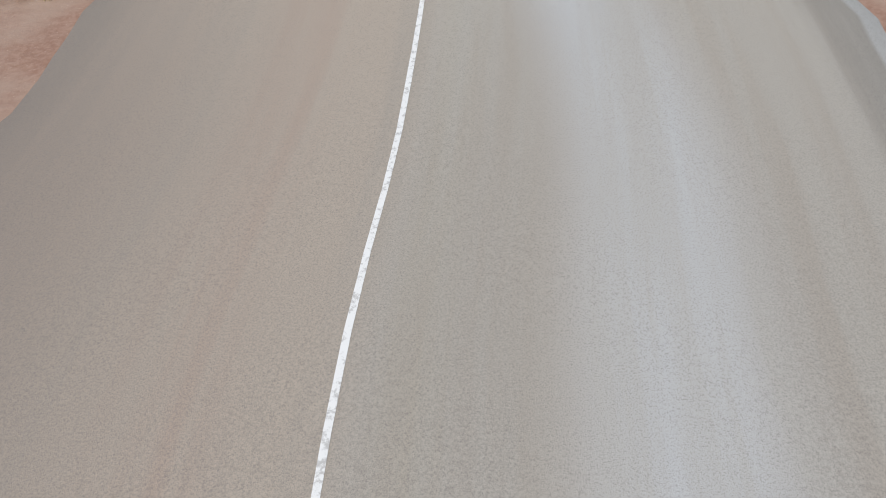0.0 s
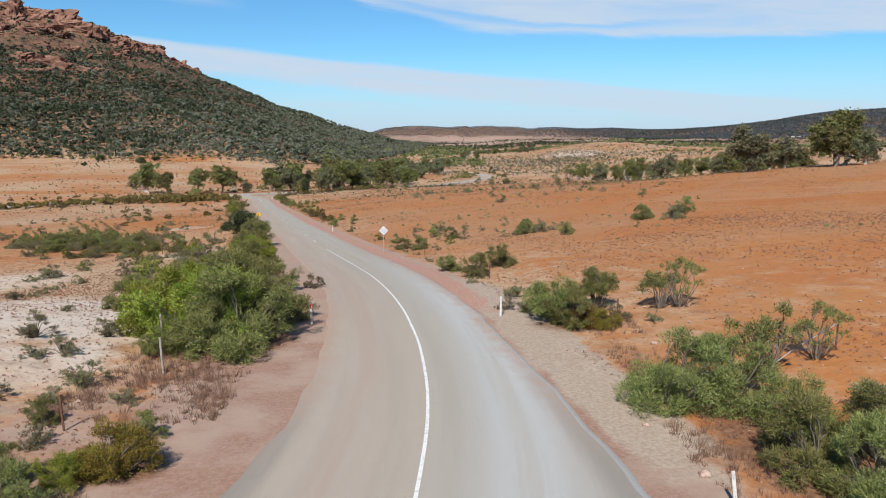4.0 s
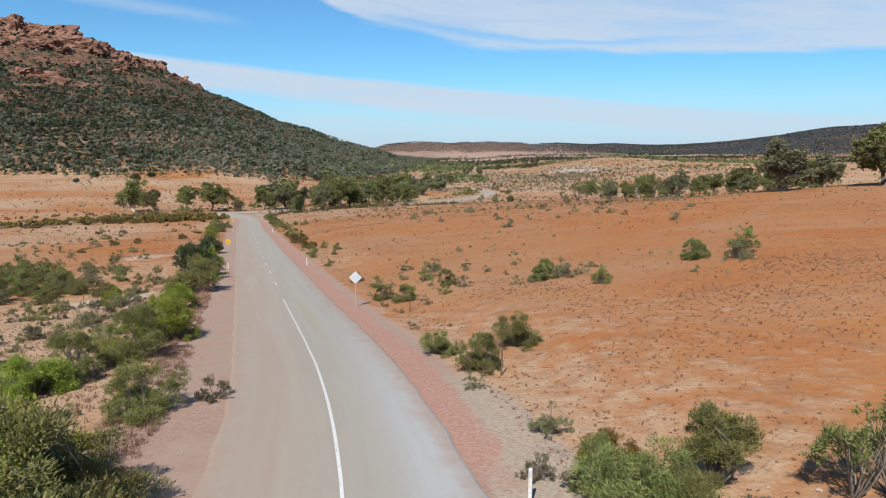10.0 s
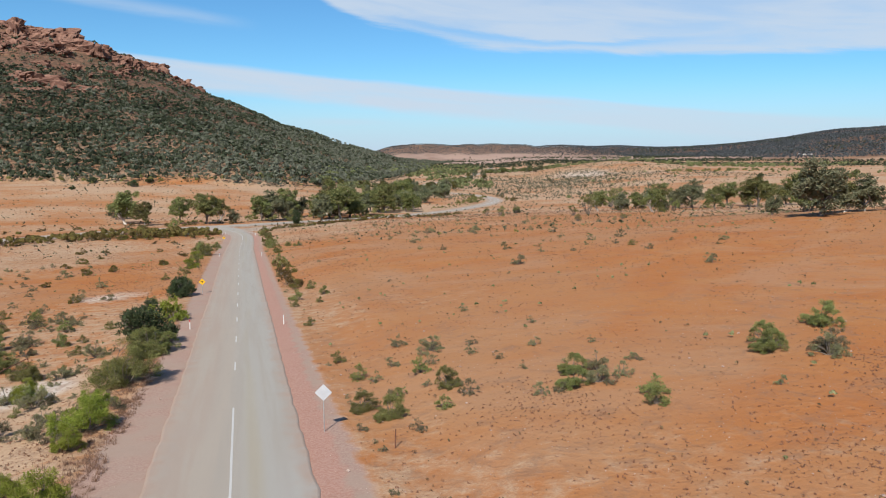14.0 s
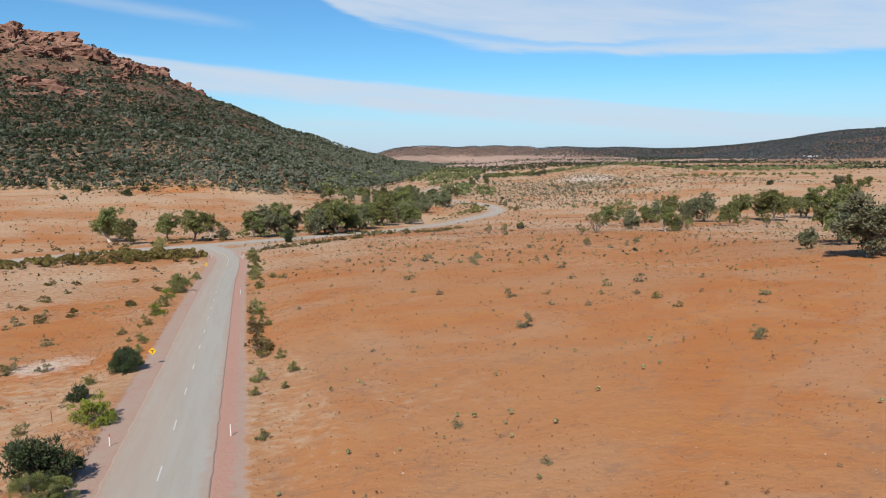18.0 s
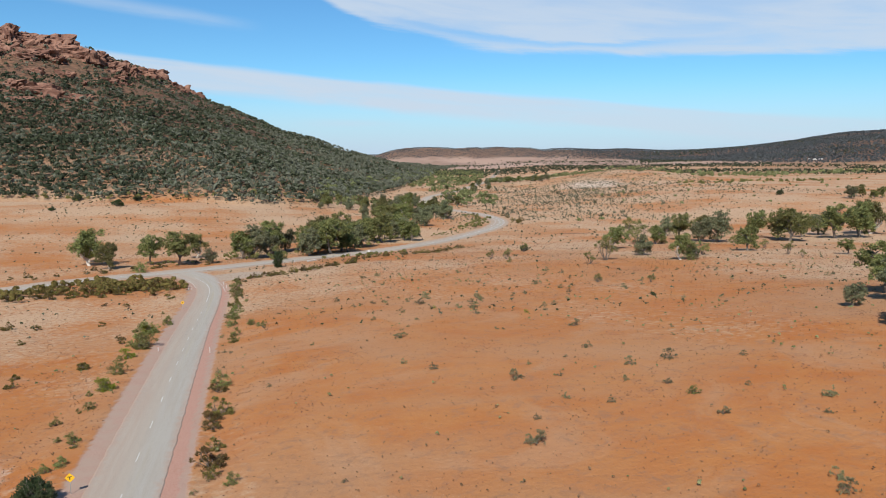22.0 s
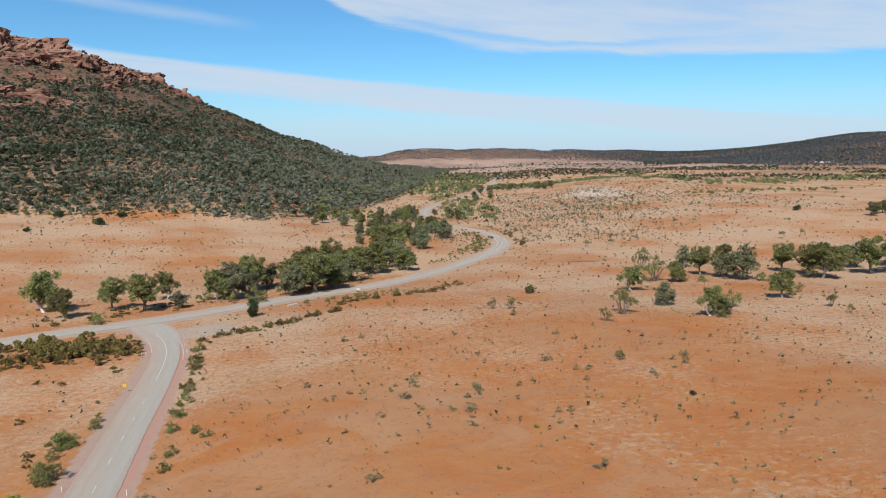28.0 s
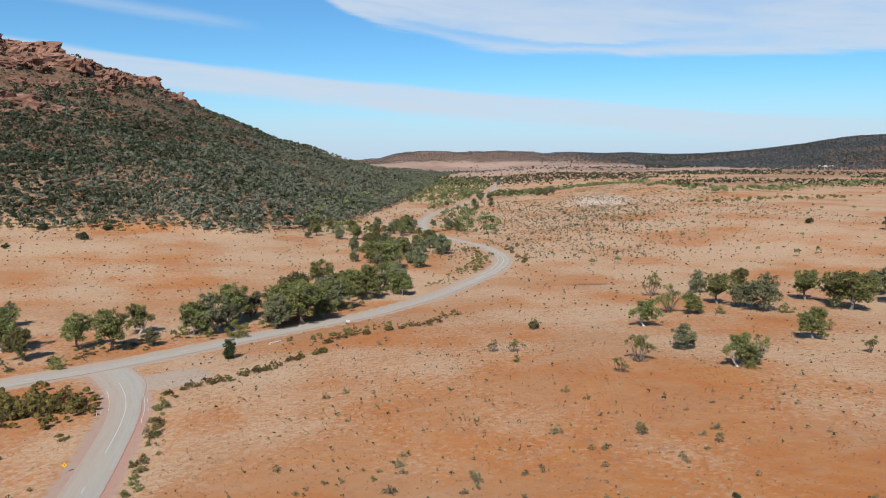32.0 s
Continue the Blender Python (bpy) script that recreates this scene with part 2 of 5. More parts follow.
def leaves(name, dark, light, dry, glow=0.25):
    m, t, b = material(name, 0.75, spec=0.2)
    geo = t.nodes.new("ShaderNodeNewGeometry")
    info = t.nodes.new("ShaderNodeObjectInfo")
    c = blend(t, maths(t, "MULTIPLY_ADD", geo.outputs["Random Per Island"], 0.5, maths(t, "MULTIPLY", attribute(t, "tone"), 0.5)), dark, light)
    c = blend(t, maths(t, "MULTIPLY", rise(t, maths(t, "FRACT", maths(t, "MULTIPLY", geo.outputs["Random Per Island"], 17.3)), 0.75, 1.0), 0.8), c, dry)
    hsv = t.nodes.new("ShaderNodeHueSaturation")
    t.links.new(maths(t, "MULTIPLY_ADD", info.outputs["Random"], 0.055, 0.455), hsv.inputs["Hue"])
    t.links.new(maths(t, "MULTIPLY_ADD", info.outputs["Random"], 0.45, 0.78), hsv.inputs["Value"])
    t.links.new(c, hsv.inputs["Color"])
    t.links.new(hsv.outputs[0], b.inputs["Base Color"])
    thin = t.nodes.new("ShaderNodeBsdfTranslucent")
    t.links.new(hsv.outputs[0], thin.inputs[0])
    both = t.nodes.new("ShaderNodeMixShader")
    both.inputs[0].default_value = glow
    t.links.new(b.outputs[0], both.inputs[1])
    t.links.new(thin.outputs[0], both.inputs[2])
    t.links.new(both.outputs[0], t.nodes["Material Output"].inputs[0])
    return m


def far_leaves(name, colours):
    m, t, b = material(name, 0.85, spec=0.1)
    tone = attribute(t, "tone")
    geo = t.nodes.new("ShaderNodeNewGeometry")
    c = blend(t, rise(t, tone, 0.0, 0.45), colours[0], colours[1])
    c = blend(t, rise(t, tone, 0.5, 1.0), c, colours[2])
    c = blend(t, maths(t, "MULTIPLY", geo.outputs["Random Per Island"], 0.4), c, colours[3])
    t.links.new(c, b.inputs["Base Color"])
    return m


def plain(name, colour, second, scale, rough=0.8, metal=0.0, relief=0.2, dist=0.02):
    m, t, b = material(name, rough, metal)
    f = noise_fac(t, scale, 6, 0.65)
    t.links.new(blend(t, rise(t, f, 0.35, 0.68), colour, second), b.inputs["Base Color"])
    if relief:
        bump(t, b, f, relief, dist)
    return m


def rock():
    m, t, b = material("red_rock", 0.9, spec=0.2)
    f, g = noise_fac(t, 0.05, 6, 0.65, distort=0.7), noise_fac(t, 0.35, 6, 0.7)
    c = blend(t, rise(t, f, 0.35, 0.65), (0.15, 0.072, 0.05), (0.275, 0.152, 0.106))
    c = blend(t, maths(t, "MULTIPLY", rise(t, g, 0.52, 0.68), 0.7), c, (0.124, 0.066, 0.050))
    t.links.new(c, b.inputs["Base Color"])
    bump(t, b, maths(t, "ADD", f, g), 0.7, 1.6)
    return m


SOIL, SEAL, PAINT, ROCK = soil(), seal(), line_paint(), rock()
GREEN = leaves("shrub_leaves", (0.050, 0.068, 0.018), (0.285, 0.31, 0.100), (0.29, 0.25, 0.11), 0.32)
BRIGHT = leaves("bright_leaves", (0.07, 0.11, 0.014), (0.30, 0.37, 0.055), (0.30, 0.28, 0.08), 0.3)
DARK = leaves("dark_leaves", (0.018, 0.036, 0.016), (0.070, 0.105, 0.042), (0.10, 0.10, 0.05), 0.12)
OLIVE = leaves("olive_leaves", (0.060, 0.052, 0.014), (0.19, 0.165, 0.042), (0.18, 0.11, 0.045), 0.15)
OLIVE_YELLOW = leaves("yellow_olive_leaves", (0.07, 0.06, 0.012), (0.27, 0.225, 0.035), (0.24, 0.13, 0.045), 0.25)
GREY = leaves("saltbush_leaves", (0.085, 0.090, 0.042), (0.27, 0.265, 0.135), (0.30, 0.24, 0.12), 0.25)
GUM = leaves("gum_leaves", (0.042, 0.055, 0.020), (0.25, 0.265, 0.095), (0.29, 0.255, 0.08), 0.28)
GREY_GUM = leaves("grey_gum_leaves", (0.052, 0.064, 0.034), (0.255, 0.27, 0.15), (0.27, 0.25, 0.12), 0.25)
TUFT = leaves("dry_tufts", (0.24, 0.135, 0.065), (0.42, 0.30, 0.165), (0.18, 0.14, 0.07), 0.35)
STRAW = leaves("straw", (0.249, 0.174, 0.091), (0.457, 0.357, 0.207), (0.207, 0.133, 0.075), 0.3)
SPECK = leaves("dark_tufts", (0.12, 0.080, 0.038), (0.29, 0.21, 0.105), (0.16, 0.16, 0.065), 0.3)
WOODS = far_leaves("hill_scrub", ((0.013, 0.022, 0.011), (0.048, 0.060, 0.033), (0.129, 0.137, 0.100), (0.058, 0.055, 0.033)))
CREEK = far_leaves("creek_leaves", ((0.05, 0.06, 0.025), (0.14, 0.155, 0.065), (0.26, 0.265, 0.13), (0.15, 0.145, 0.065)))
# woods bleached blue-grey: distance haze put into the leaf colour
HAZED_WOODS = far_leaves("hazed_range_woods", ((0.050, 0.058, 0.061), (0.065, 0.073, 0.076), (0.083, 0.090, 0.091), (0.079, 0.075, 0.075)))
FLAT = far_leaves("flat_scrub", ((0.050, 0.050, 0.028), (0.108, 0.104, 0.065), (0.166, 0.154, 0.104), (0.133, 0.108, 0.075)))
BARK = plain("grey_bark", (0.133, 0.104, 0.083), (0.224, 0.191, 0.158), 9.0)
PALE_BARK = plain("pale_gum_bark", (0.415, 0.357, 0.299), (0.548, 0.498, 0.440), 2.0)
WHITE = plain("white_post", (0.614, 0.606, 0.581), (0.515, 0.481, 0.440), 6.0, 0.55)
RED = plain("red_reflector", (0.45, 0.03, 0.025), (0.36, 0.03, 0.03), 9.0, 0.4)
STEEL = plain("galvanised_steel", (0.42, 0.42, 0.41), (0.52, 0.52, 0.51), 7.0, 0.5, 0.6, 0.05)
SHEET = plain("dull_aluminium", (0.498, 0.506, 0.515), (0.564, 0.573, 0.581), 3.0, 0.55, 0.3, 0.03)
YELLOW = plain("yellow_sheet", (0.78, 0.44, 0.02), (0.70, 0.38, 0.02), 5.0, 0.5, 0, 0)
BLACK = plain("black_sheet", (0.02, 0.02, 0.02), (0.03, 0.03, 0.03), 5.0, 0.5, 0, 0)
RUST = plain("rusty_steel", (0.13, 0.055, 0.035), (0.22, 0.11, 0.07), 14.0, 0.9, 0.2)
DEAD = plain("weathered_wood", (0.249, 0.216, 0.183), (0.382, 0.340, 0.290), 8.0)
# ---- plan: road lines and the lie of the land ----
def ramp(v, a, b):
    t = np.clip((v - a) / (b - a), 0.0, 1.0)
    return t * t * (3 - 2 * t)


SIDE_Y = (-400, -30, -9, -1, 3, 8, 13, 18.6, 22.5, 28, 34, 41, 49.5, 60, 72, 84, 96, 120, 150, 180, 210, 230, 248, 272, 285, 298, 310, 320, 327, 334)
SIDE_X = (-20, -4.6, -3.27, -2.18, -1.75, -1.3, -0.88, -0.52, -0.43, -0.72, -1.45, -2.7, -4.7, -7.6, -11.04, -14.48, -17.92, -24.8, -33.4, -42.0, -50.6, -56.2, -61.0, -67.5, -71.3, -75.9, -81.6, -87.6, -92.6, -98.5)
MAIN_S = ((-560, -260), (-400, -20), (-300, 104), (-210, 212), (-165, 264), (-142, 292), (-121, 319), (-101.7, 338), (-83, 362), (-59.6, 393), (-33.6, 424), (-21, 444), (-6.8, 470), (10, 511),
          (27.4, 555), (35.7, 590), (38, 616), (35, 646), (25, 688), (10, 722), (-6, 758), (-22, 810), (-28, 870), (-30, 940), (-24, 1025), (0, 1130), (35, 1300), (68, 1490), (95, 1780), (150, 2400))


def smooth_line(points, step):
    """A Catmull-Rom line through points, resampled at even steps."""
    p = np.array(points, float)
    p = np.vstack([2 * p[0] - p[1], p, 2 * p[-1] - p[-2]])
    out = []
    for i in range(1, len(p) - 2):
        n = max(2, int(np.linalg.norm(p[i + 1] - p[i]) / step))
        t = np.linspace(0, 1, n, endpoint=False)[:, None]
        out.append(0.5 * (2 * p[i] + (p[i + 1] - p[i - 1]) * t + (2 * p[i - 1] - 5 * p[i] + 4 * p[i + 1] - p[i + 2]) * t ** 2
                          + (3 * p[i] - p[i - 1] - 3 * p[i + 1] + p[i + 2]) * t ** 3))
    out.append(p[-2:-1])
    return np.vstack(out)


def wave(x, y, size, seed):
    """Smooth value noise from a few turned sines, about -1 to 1."""
    a = np.sin(x / size * 1.7 + seed) * np.cos(y / size * 1.3 - seed * 2.1)
    b = np.sin((x * 0.6 + y * 0.8) / size * 2.9 + seed * 1.3) * np.sin((x * 0.8 - y * 0.6) / size * 2.3 + seed)
    return 0.6 * a + 0.4 * b


PROFILE = ((-400, -36, 0, 15, 36, 50, 72, 108, 135, 180, 257, 300, 333, 410, 500, 700, 1100, 5200),
           (2, 0.3, 0, 0.1, -0.2, -1.0, -2.9, -5.6, -7.6, -10.4, -15.8, -17.8, -19.2, -22.3, -25, -27, -32, -40))
MID_Y = (-400, -30, 18, 34, 60, 248, 285, 330, 369, 410, 467, 541, 600, 700, 900, 5200)
MID_X = (-20, -3.6, -0.4, -1.4, -7.6, -61.5, -72.4, -86, -75, -42, -10, 20, 34, 16, -28, -28)


def soft_interp(v, xs, ys, w):
    """Linear interpolation, softened over a width w."""
    return (np.interp(v - w, xs, ys) + 2 * np.interp(v, xs, ys) + np.interp(v + w, xs, ys)) / 4


def base_height(x, y):
    """The ground without the road's bed."""
    x, y = np.asarray(x, float), np.asarray(y, float)
    r = soft_interp(y, *PROFILE, 6.0)
    d = x - soft_interp(y, MID_Y, MID_X, 6.0)
    slope = np.interp(y, (-50, 30, 60, 180, 260, 390, 600, 1200), (0.03, 0.05, 0.085, 0.083, 0.072, 0.052, 0.03, 0.015))
    right = slope * 150 * np.tanh(np.maximum(d, 0) / 150)
    right = right + 3.4 * np.exp(-((x - 112) / 60) ** 2 - ((y - 165) / 75) ** 2)
    left = -2.4 * (1 - np.exp(-np.maximum(-d, 0) / 22)) * ramp(y, 15, 60) * (1 - ramp(y, 230, 330))
    left = left + 1.0 * ramp(-d, 9, 20) * (1 - ramp(y, 25, 60))
    z = r + right + left
    # the plain behind the creek rises to the foot of the hill
    z = z + 9.5 * ramp(y - 0.35 * x, 450, 790) * ramp(-x - 0.02 * y, 60, 240) * (1 - ramp(y, 900, 1500))
    z = z + wave(x, y, 90, 1.0) * 0.5 * ramp(np.hypot(d, 0) + y * 0.02, 10, 60) + wave(x, y, 23, 4.0) * 0.22 * ramp(np.abs(d), 6, 25)
    z = z + 12 * ramp(x, 110, 330) * ramp(y, 430, 760)
    # pale knoll beyond the creek
    z = z + 15 * np.exp(-((x - 290) / 150) ** 2 - ((y - 1330) / 130) ** 2)
    return z + hill_height(x, y)


RIDGE_PTS = ((-1500, 1100, 350), (-1050, 1300, 284), (-850, 1400, 262), (-715, 1440, 244), (-690, 1640, 228), (-755, 1950, 232), (-735, 2120, 186),
             (-640, 2300, 73), (-505, 2480, 36), (-380, 2650, 14), (-250, 2900, 2), (-60, 3300, -10))
FOOT = ((-1500, 520), (-800, 640), (-420, 715), (-160, 700), (-105, 860), (-70, 1300), (-20, 2300), (60, 3300))


def hill_height(x, y):
    """The long rocky hill: falls from its ridge to its foot."""
    x, y = np.asarray(x, float), np.asarray(y, float)
    best = np.full(np.broadcast(x, y).shape, 1e9)
    top = np.zeros_like(best)
    for (ax, ay, az), (bx, by, bz) in zip(RIDGE_PTS, RIDGE_PTS[1:]):
        t = np.clip(((x - ax) * (bx - ax) + (y - ay) * (by - ay)) / ((bx - ax) ** 2 + (by - ay) ** 2), 0, 1)
        d = np.hypot(x - ax - t * (bx - ax), y - ay - t * (by - ay))
        near = d < best
        best = np.where(near, d, best)
        top = np.where(near, az + t * (bz - az), top)
    foot = np.full(np.broadcast(x, y).shape, 1e9)
    for (ax, ay), (bx, by) in zip(FOOT, FOOT[1:]):
        t = np.clip(((x - ax) * (bx - ax) + (y - ay) * (by - ay)) / ((bx - ax) ** 2 + (by - ay) ** 2), 0, 1)
        d = np.hypot(x - ax - t * (bx - ax), y - ay - t * (by - ay))
        side = (bx - ax) * (y - ay) - (by - ay) * (x - ax)
        nearer = d < np.abs(foot)
        foot = np.where(nearer, np.where(side > 0, d, -d), foot)
    u = np.clip(foot / np.maximum(foot + best, 1e-3), 0, 1)
    u = np.where(foot <= 0, 0, u)
    body = 0.72 * u + 0.28 * u ** 3
    gully = wave(x, y, 95, 7.0) * 14 * u * (1 - u) * 4 * 0.7 + wave(x, y, 38, 3.0) * 5 * ramp(u, 0.15, 0.6)
    crag = (np.abs(wave(x, y, 30, 2.0)) + np.abs(wave(x, y, 13, 5.0)) * 0.6 - 0.5) * 13 * ramp(u, 0.72, 0.97) * ramp(top, 120, 190)
    return np.where(foot > 0, (top + 20) * body + gully + crag, 0.0)


SIDE = smooth_line(list(zip(SIDE_X, SIDE_Y))[1:], 1.0)
SIDE = np.vstack([[[-6.5, -120]], SIDE])
MAIN = smooth_line(MAIN_S, 4.0)
MAIN_NEAR = MAIN[::2]


def line_distance(x, y, line):
    """Distance to a line and its nearest place."""
    x, y = np.asarray(x, float), np.asarray(y, float)
    best, foot = np.full(x.shape, 1e9), np.zeros((*x.shape, 2))
    for i in range(len(line) - 1):
        a, b = line[i], line[i + 1]
        e = b - a
        t = np.clip(((x - a[0]) * e[0] + (y - a[1]) * e[1]) / (e @ e), 0, 1)
        d = np.hypot(x - a[0] - t * e[0], y - a[1] - t * e[1])
        near = d < best
        best = np.where(near, d, best)
        foot[near] = (a + t[..., None] * e)[near]
    return best, foot


def ground_height(x, y):
    """The ground with the beds of both roads let into it."""
    x, y = np.asarray(x, float), np.asarray(y, float)
    z = base_height(x, y)
    for line, half, soft in ((SIDE, 7.0 + 4.0 * (1 - ramp(y, 15, 35)), 7.0), (MAIN, 6.5 + 0 * y, 9.0)):
        box = (x > line[:, 0].min() - 30) & (x < line[:, 0].max() + 30) & (y > line[:, 1].min() - 30) & (y < line[:, 1].max() + 30)
        if not box.any():
            continue
        d, foot = line_distance(x[box], y[box], line)
        half = half[box]
        w = 1 - ramp(d, half, half + soft)
        bed = base_height(foot[:, 0], foot[:, 1])
        z[box] = z[box] * (1 - w) + (bed - 0.17 * (1 - ramp(d, 1.5, 3.7))) * w
    return z

# ---- ground, roads, lines ----
def fast_mesh(name, verts, faces, mat=None, smooth=False, attrs=None):
    """A mesh from arrays of points and of equal-sided faces, with float attributes on its points."""
    verts, faces = np.asarray(verts, np.float32), np.asarray(faces, np.int32)
    me = bpy.data.meshes.new(name)
    k = faces.shape[1]
    me.vertices.add(len(verts))
    me.vertices.foreach_set("co", verts.ravel())
    me.loops.add(faces.size)
    me.loops.foreach_set("vertex_index", faces.ravel())
    me.polygons.add(len(faces))
    me.polygons.foreach_set("loop_start", np.arange(0, faces.size, k, dtype=np.int32))
    me.update(calc_edges=True)
    me.polygons.foreach_set("use_smooth", np.full(len(faces), smooth))
    for key, values in (attrs or {}).items():
        me.attributes.new(key, "FLOAT", "POINT").data.foreach_set("value", np.asarray(values, np.float32).ravel())
    if mat:
        me.materials.append(mat)
    return me


def grid_faces(rows, cols):
    i = np.arange((rows - 1) * cols).reshape(rows - 1, cols)[:, :-1].ravel()
    return np.stack([i, i + 1, i + cols + 1, i + cols], 1)


def spread(fine, reach, limit, growth):
    """Even steps of `fine` out to `reach`, then steps that grow, out to `limit`."""
    v = list(np.arange(0, reach, fine))
    step = fine
    while v[-1] < limit:
        step *= 1 + growth
        v.append(v[-1] + step)
    return np.array(v)


RIGHT_X = spread(0.7, 32, 4600, 0.036)
GX = np.concatenate([-RIGHT_X[:0:-1], RIGHT_X]) - 6.0
AHEAD = spread(0.8, 64, 4950, 0.0135)
GY = np.concatenate([-spread(2.0, 30, 420, 0.10)[:0:-1], AHEAD]) - 14.0
gx, gy = np.meshgrid(GX, GY)
fx, fy = gx.ravel(), gy.ravel()
gz = ground_height(fx, fy)


def road_edges(y):
    """How far the seal reaches to the left and the right of the side road's line."""
    at = (-400, 3, 6, 9, 13, 17, 22, 30, 44)
    return np.interp(y, at, (7.6, 7.6, 7.2, 6.5, 5.5, 4.8, 4.4, 4.2, 3.8)), np.interp(y, at, (10, 9.7, 9.1, 8.4, 7.0, 5.9, 4.9, 3.9, 3.7))


# beyond the low hills on the right and ahead
def far_hills(x, y):
    a = np.degrees(np.arctan2(x, y))
    d = np.hypot(x, y)
    right = np.interp(a, (4, 8, 14, 18, 21, 24, 27.5, 31, 36, 60, 90), (0, 6, 9, 14, 32, 66, 108, 124, 128, 140, 0))
    mesa = np.interp(a, (-9, -7, -5.6, -4.9, -4.3, -3.6, 0, 3.4, 4.6, 6.0, 6.8, 8.0, 9, 11, 13, 16), (34, 32, 42, 62, 76, 82, 84, 82, 74, 70, 56, 62, 62, 52, 56, 40))
    fade = ramp(d, 2600, 4200)
    return right * ramp(d, 2300, 3900) * (1 + 0.04 * wave(x, y, 160, 2)) + mesa * ramp(d, 3900, 4550) * (1 + 0.05 * wave(x, y, 210, 5)) + 4 * fade * wave(x, y, 420, 3)


gz = gz + far_hills(fx, fy) * ramp(fy, 300, 1500)
side_d = np.full(fx.shape, 1e9)
box = (fx > -140) & (fx < 40) & (fy < 360)
side_d[box], _ = line_distance(fx[box], fy[box], SIDE)
main_d = np.full(fx.shape, 1e9)
box = (fx > -660) & (fx < 200) & (fy > -200) & (fy < 2450)
main_d[box], _ = line_distance(fx[box], fy[box], MAIN)
el, er = road_edges(fy)
rightward = fx > np.interp(fy, SIDE[:, 1], SIDE[:, 0])
past = side_d - np.where(rightward, er, el)
gravel_haze = np.maximum(1 - ramp(past - np.where(rightward, 0.0, 1.2 * (1 - ramp(fy, 45, 90)) + 1.4 * (1 - ramp(fy, 26, 42))), 1.4, 3.4), 1 - ramp(main_d - 4.2, 1.0, 4.0))
# beyond two kilometres the pink gravel tone stands in for haze
gravel_haze = np.maximum(gravel_haze, 0.95 * ramp(np.hypot(fx, fy), 2200, 3200))
corner = np.exp(-((fx + 74) / 8) ** 2 - ((fy - 324) / 8) ** 2)
sand = np.maximum(np.where(rightward & (fy > 14) & (fy < 60), (1 - ramp(past, 2.4, 4.4)) * ramp(past, -0.2, 0.7) * ramp(fy, 14, 22) * (1 - ramp(fy, 40, 60)), 0), np.minimum(corner * 2.6, 1))
sand = np.maximum(sand, 0.9 * (1 - ramp(main_d - 4.2, 1.2, 3.6)))
rosy = np.where(rightward, (1 - ramp(past, 1.0, 2.0)) * ramp(fy, 30, 46) * (1 - ramp(fy, 290, 310)), 0)
track = np.abs(fx - np.interp(fy, (95, 124, 153, 180, 250), (-1.6, -9.7, -17.6, -25.2, -45)))


def patch(x, y, px, py, rx, ry):
    return np.exp(-((x - px) / rx) ** 2 - ((y - py) / ry) ** 2)


pale = np.maximum.reduce([1.4 * patch(fx, fy, -22, 35, 9, 12) * (0.75 + 0.4 * wave(fx, fy, 5, 3)), 0.75 * patch(fx, fy, -38, 62, 9, 12), 0.9 * patch(fx, fy, -15.5, 27, 3.2, 5), 0.7 * patch(fx, fy, -50, 140, 7, 9),
                          patch(fx, fy, -30, 84, 4, 5), 0.72 * patch(fx, fy, 210, 1150, 75, 110), 0.5 * patch(fx, fy, 290, 1080, 60, 110), 0.4 * patch(fx, fy, 300, 1270, 170, 100)])
near_left = ramp(np.interp(fy, SIDE[:, 1], SIDE[:, 0]) - fx, 3, 14) * (1 - ramp(fy, 250, 330))
dry = 0.29 - 0.16 * ramp(fy, 45, 95) * (1 - ramp(fy, 190, 250)) + 0.20 * ramp(fy, 190, 360) + 0.09 * ramp(fy, 300, 620) + 0.10 * ramp(fy, 460, 900) * (1 - ramp(fx, 40, 160)) - 0.10 * ramp(fx, 60, 160) * ramp(fy, 250, 400) + 0.04 * (1 - ramp(fy, 45, 95)) + (0.24 + 0.26 * (1 - ramp(fy, 60, 110))) * near_left + 0.28 * np.exp(-np.maximum(past, 0) / 6) + 0.30 * wave(fx, fy, 42, 6) + 0.15 * ramp(fx, 60, 130) + 0.2 * wave(fx, fy * 3, 120, 2) * ramp(fy, 200, 500)
gravel_haze = np.maximum(gravel_haze, 0.8 * near_left * (1 - ramp(fy, 32, 70)) * (1 - np.clip(pale * 1.3, 0, 1)))
dry = dry + 0.16 * wave(fx, fy, 14, 8) + 0.0 * fy - 0.5 * (1 - ramp(track, 0.6, 2.2)) * ramp(fy, 90, 110) * (1 - ramp(fy, 210, 250))
steep = hill_height(fx, fy)
bearing = np.degrees(np.arctan2(fx, fy))
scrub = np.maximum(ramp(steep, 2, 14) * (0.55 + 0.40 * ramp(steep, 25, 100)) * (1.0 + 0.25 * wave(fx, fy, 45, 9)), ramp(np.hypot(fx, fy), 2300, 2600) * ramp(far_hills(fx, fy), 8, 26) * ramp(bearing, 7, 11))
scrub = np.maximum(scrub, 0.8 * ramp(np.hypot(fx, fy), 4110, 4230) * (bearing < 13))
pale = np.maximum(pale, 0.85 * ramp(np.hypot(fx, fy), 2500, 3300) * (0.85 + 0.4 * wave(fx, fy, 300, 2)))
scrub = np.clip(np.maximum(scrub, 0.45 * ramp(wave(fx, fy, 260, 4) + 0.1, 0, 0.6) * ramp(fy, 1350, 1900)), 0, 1)
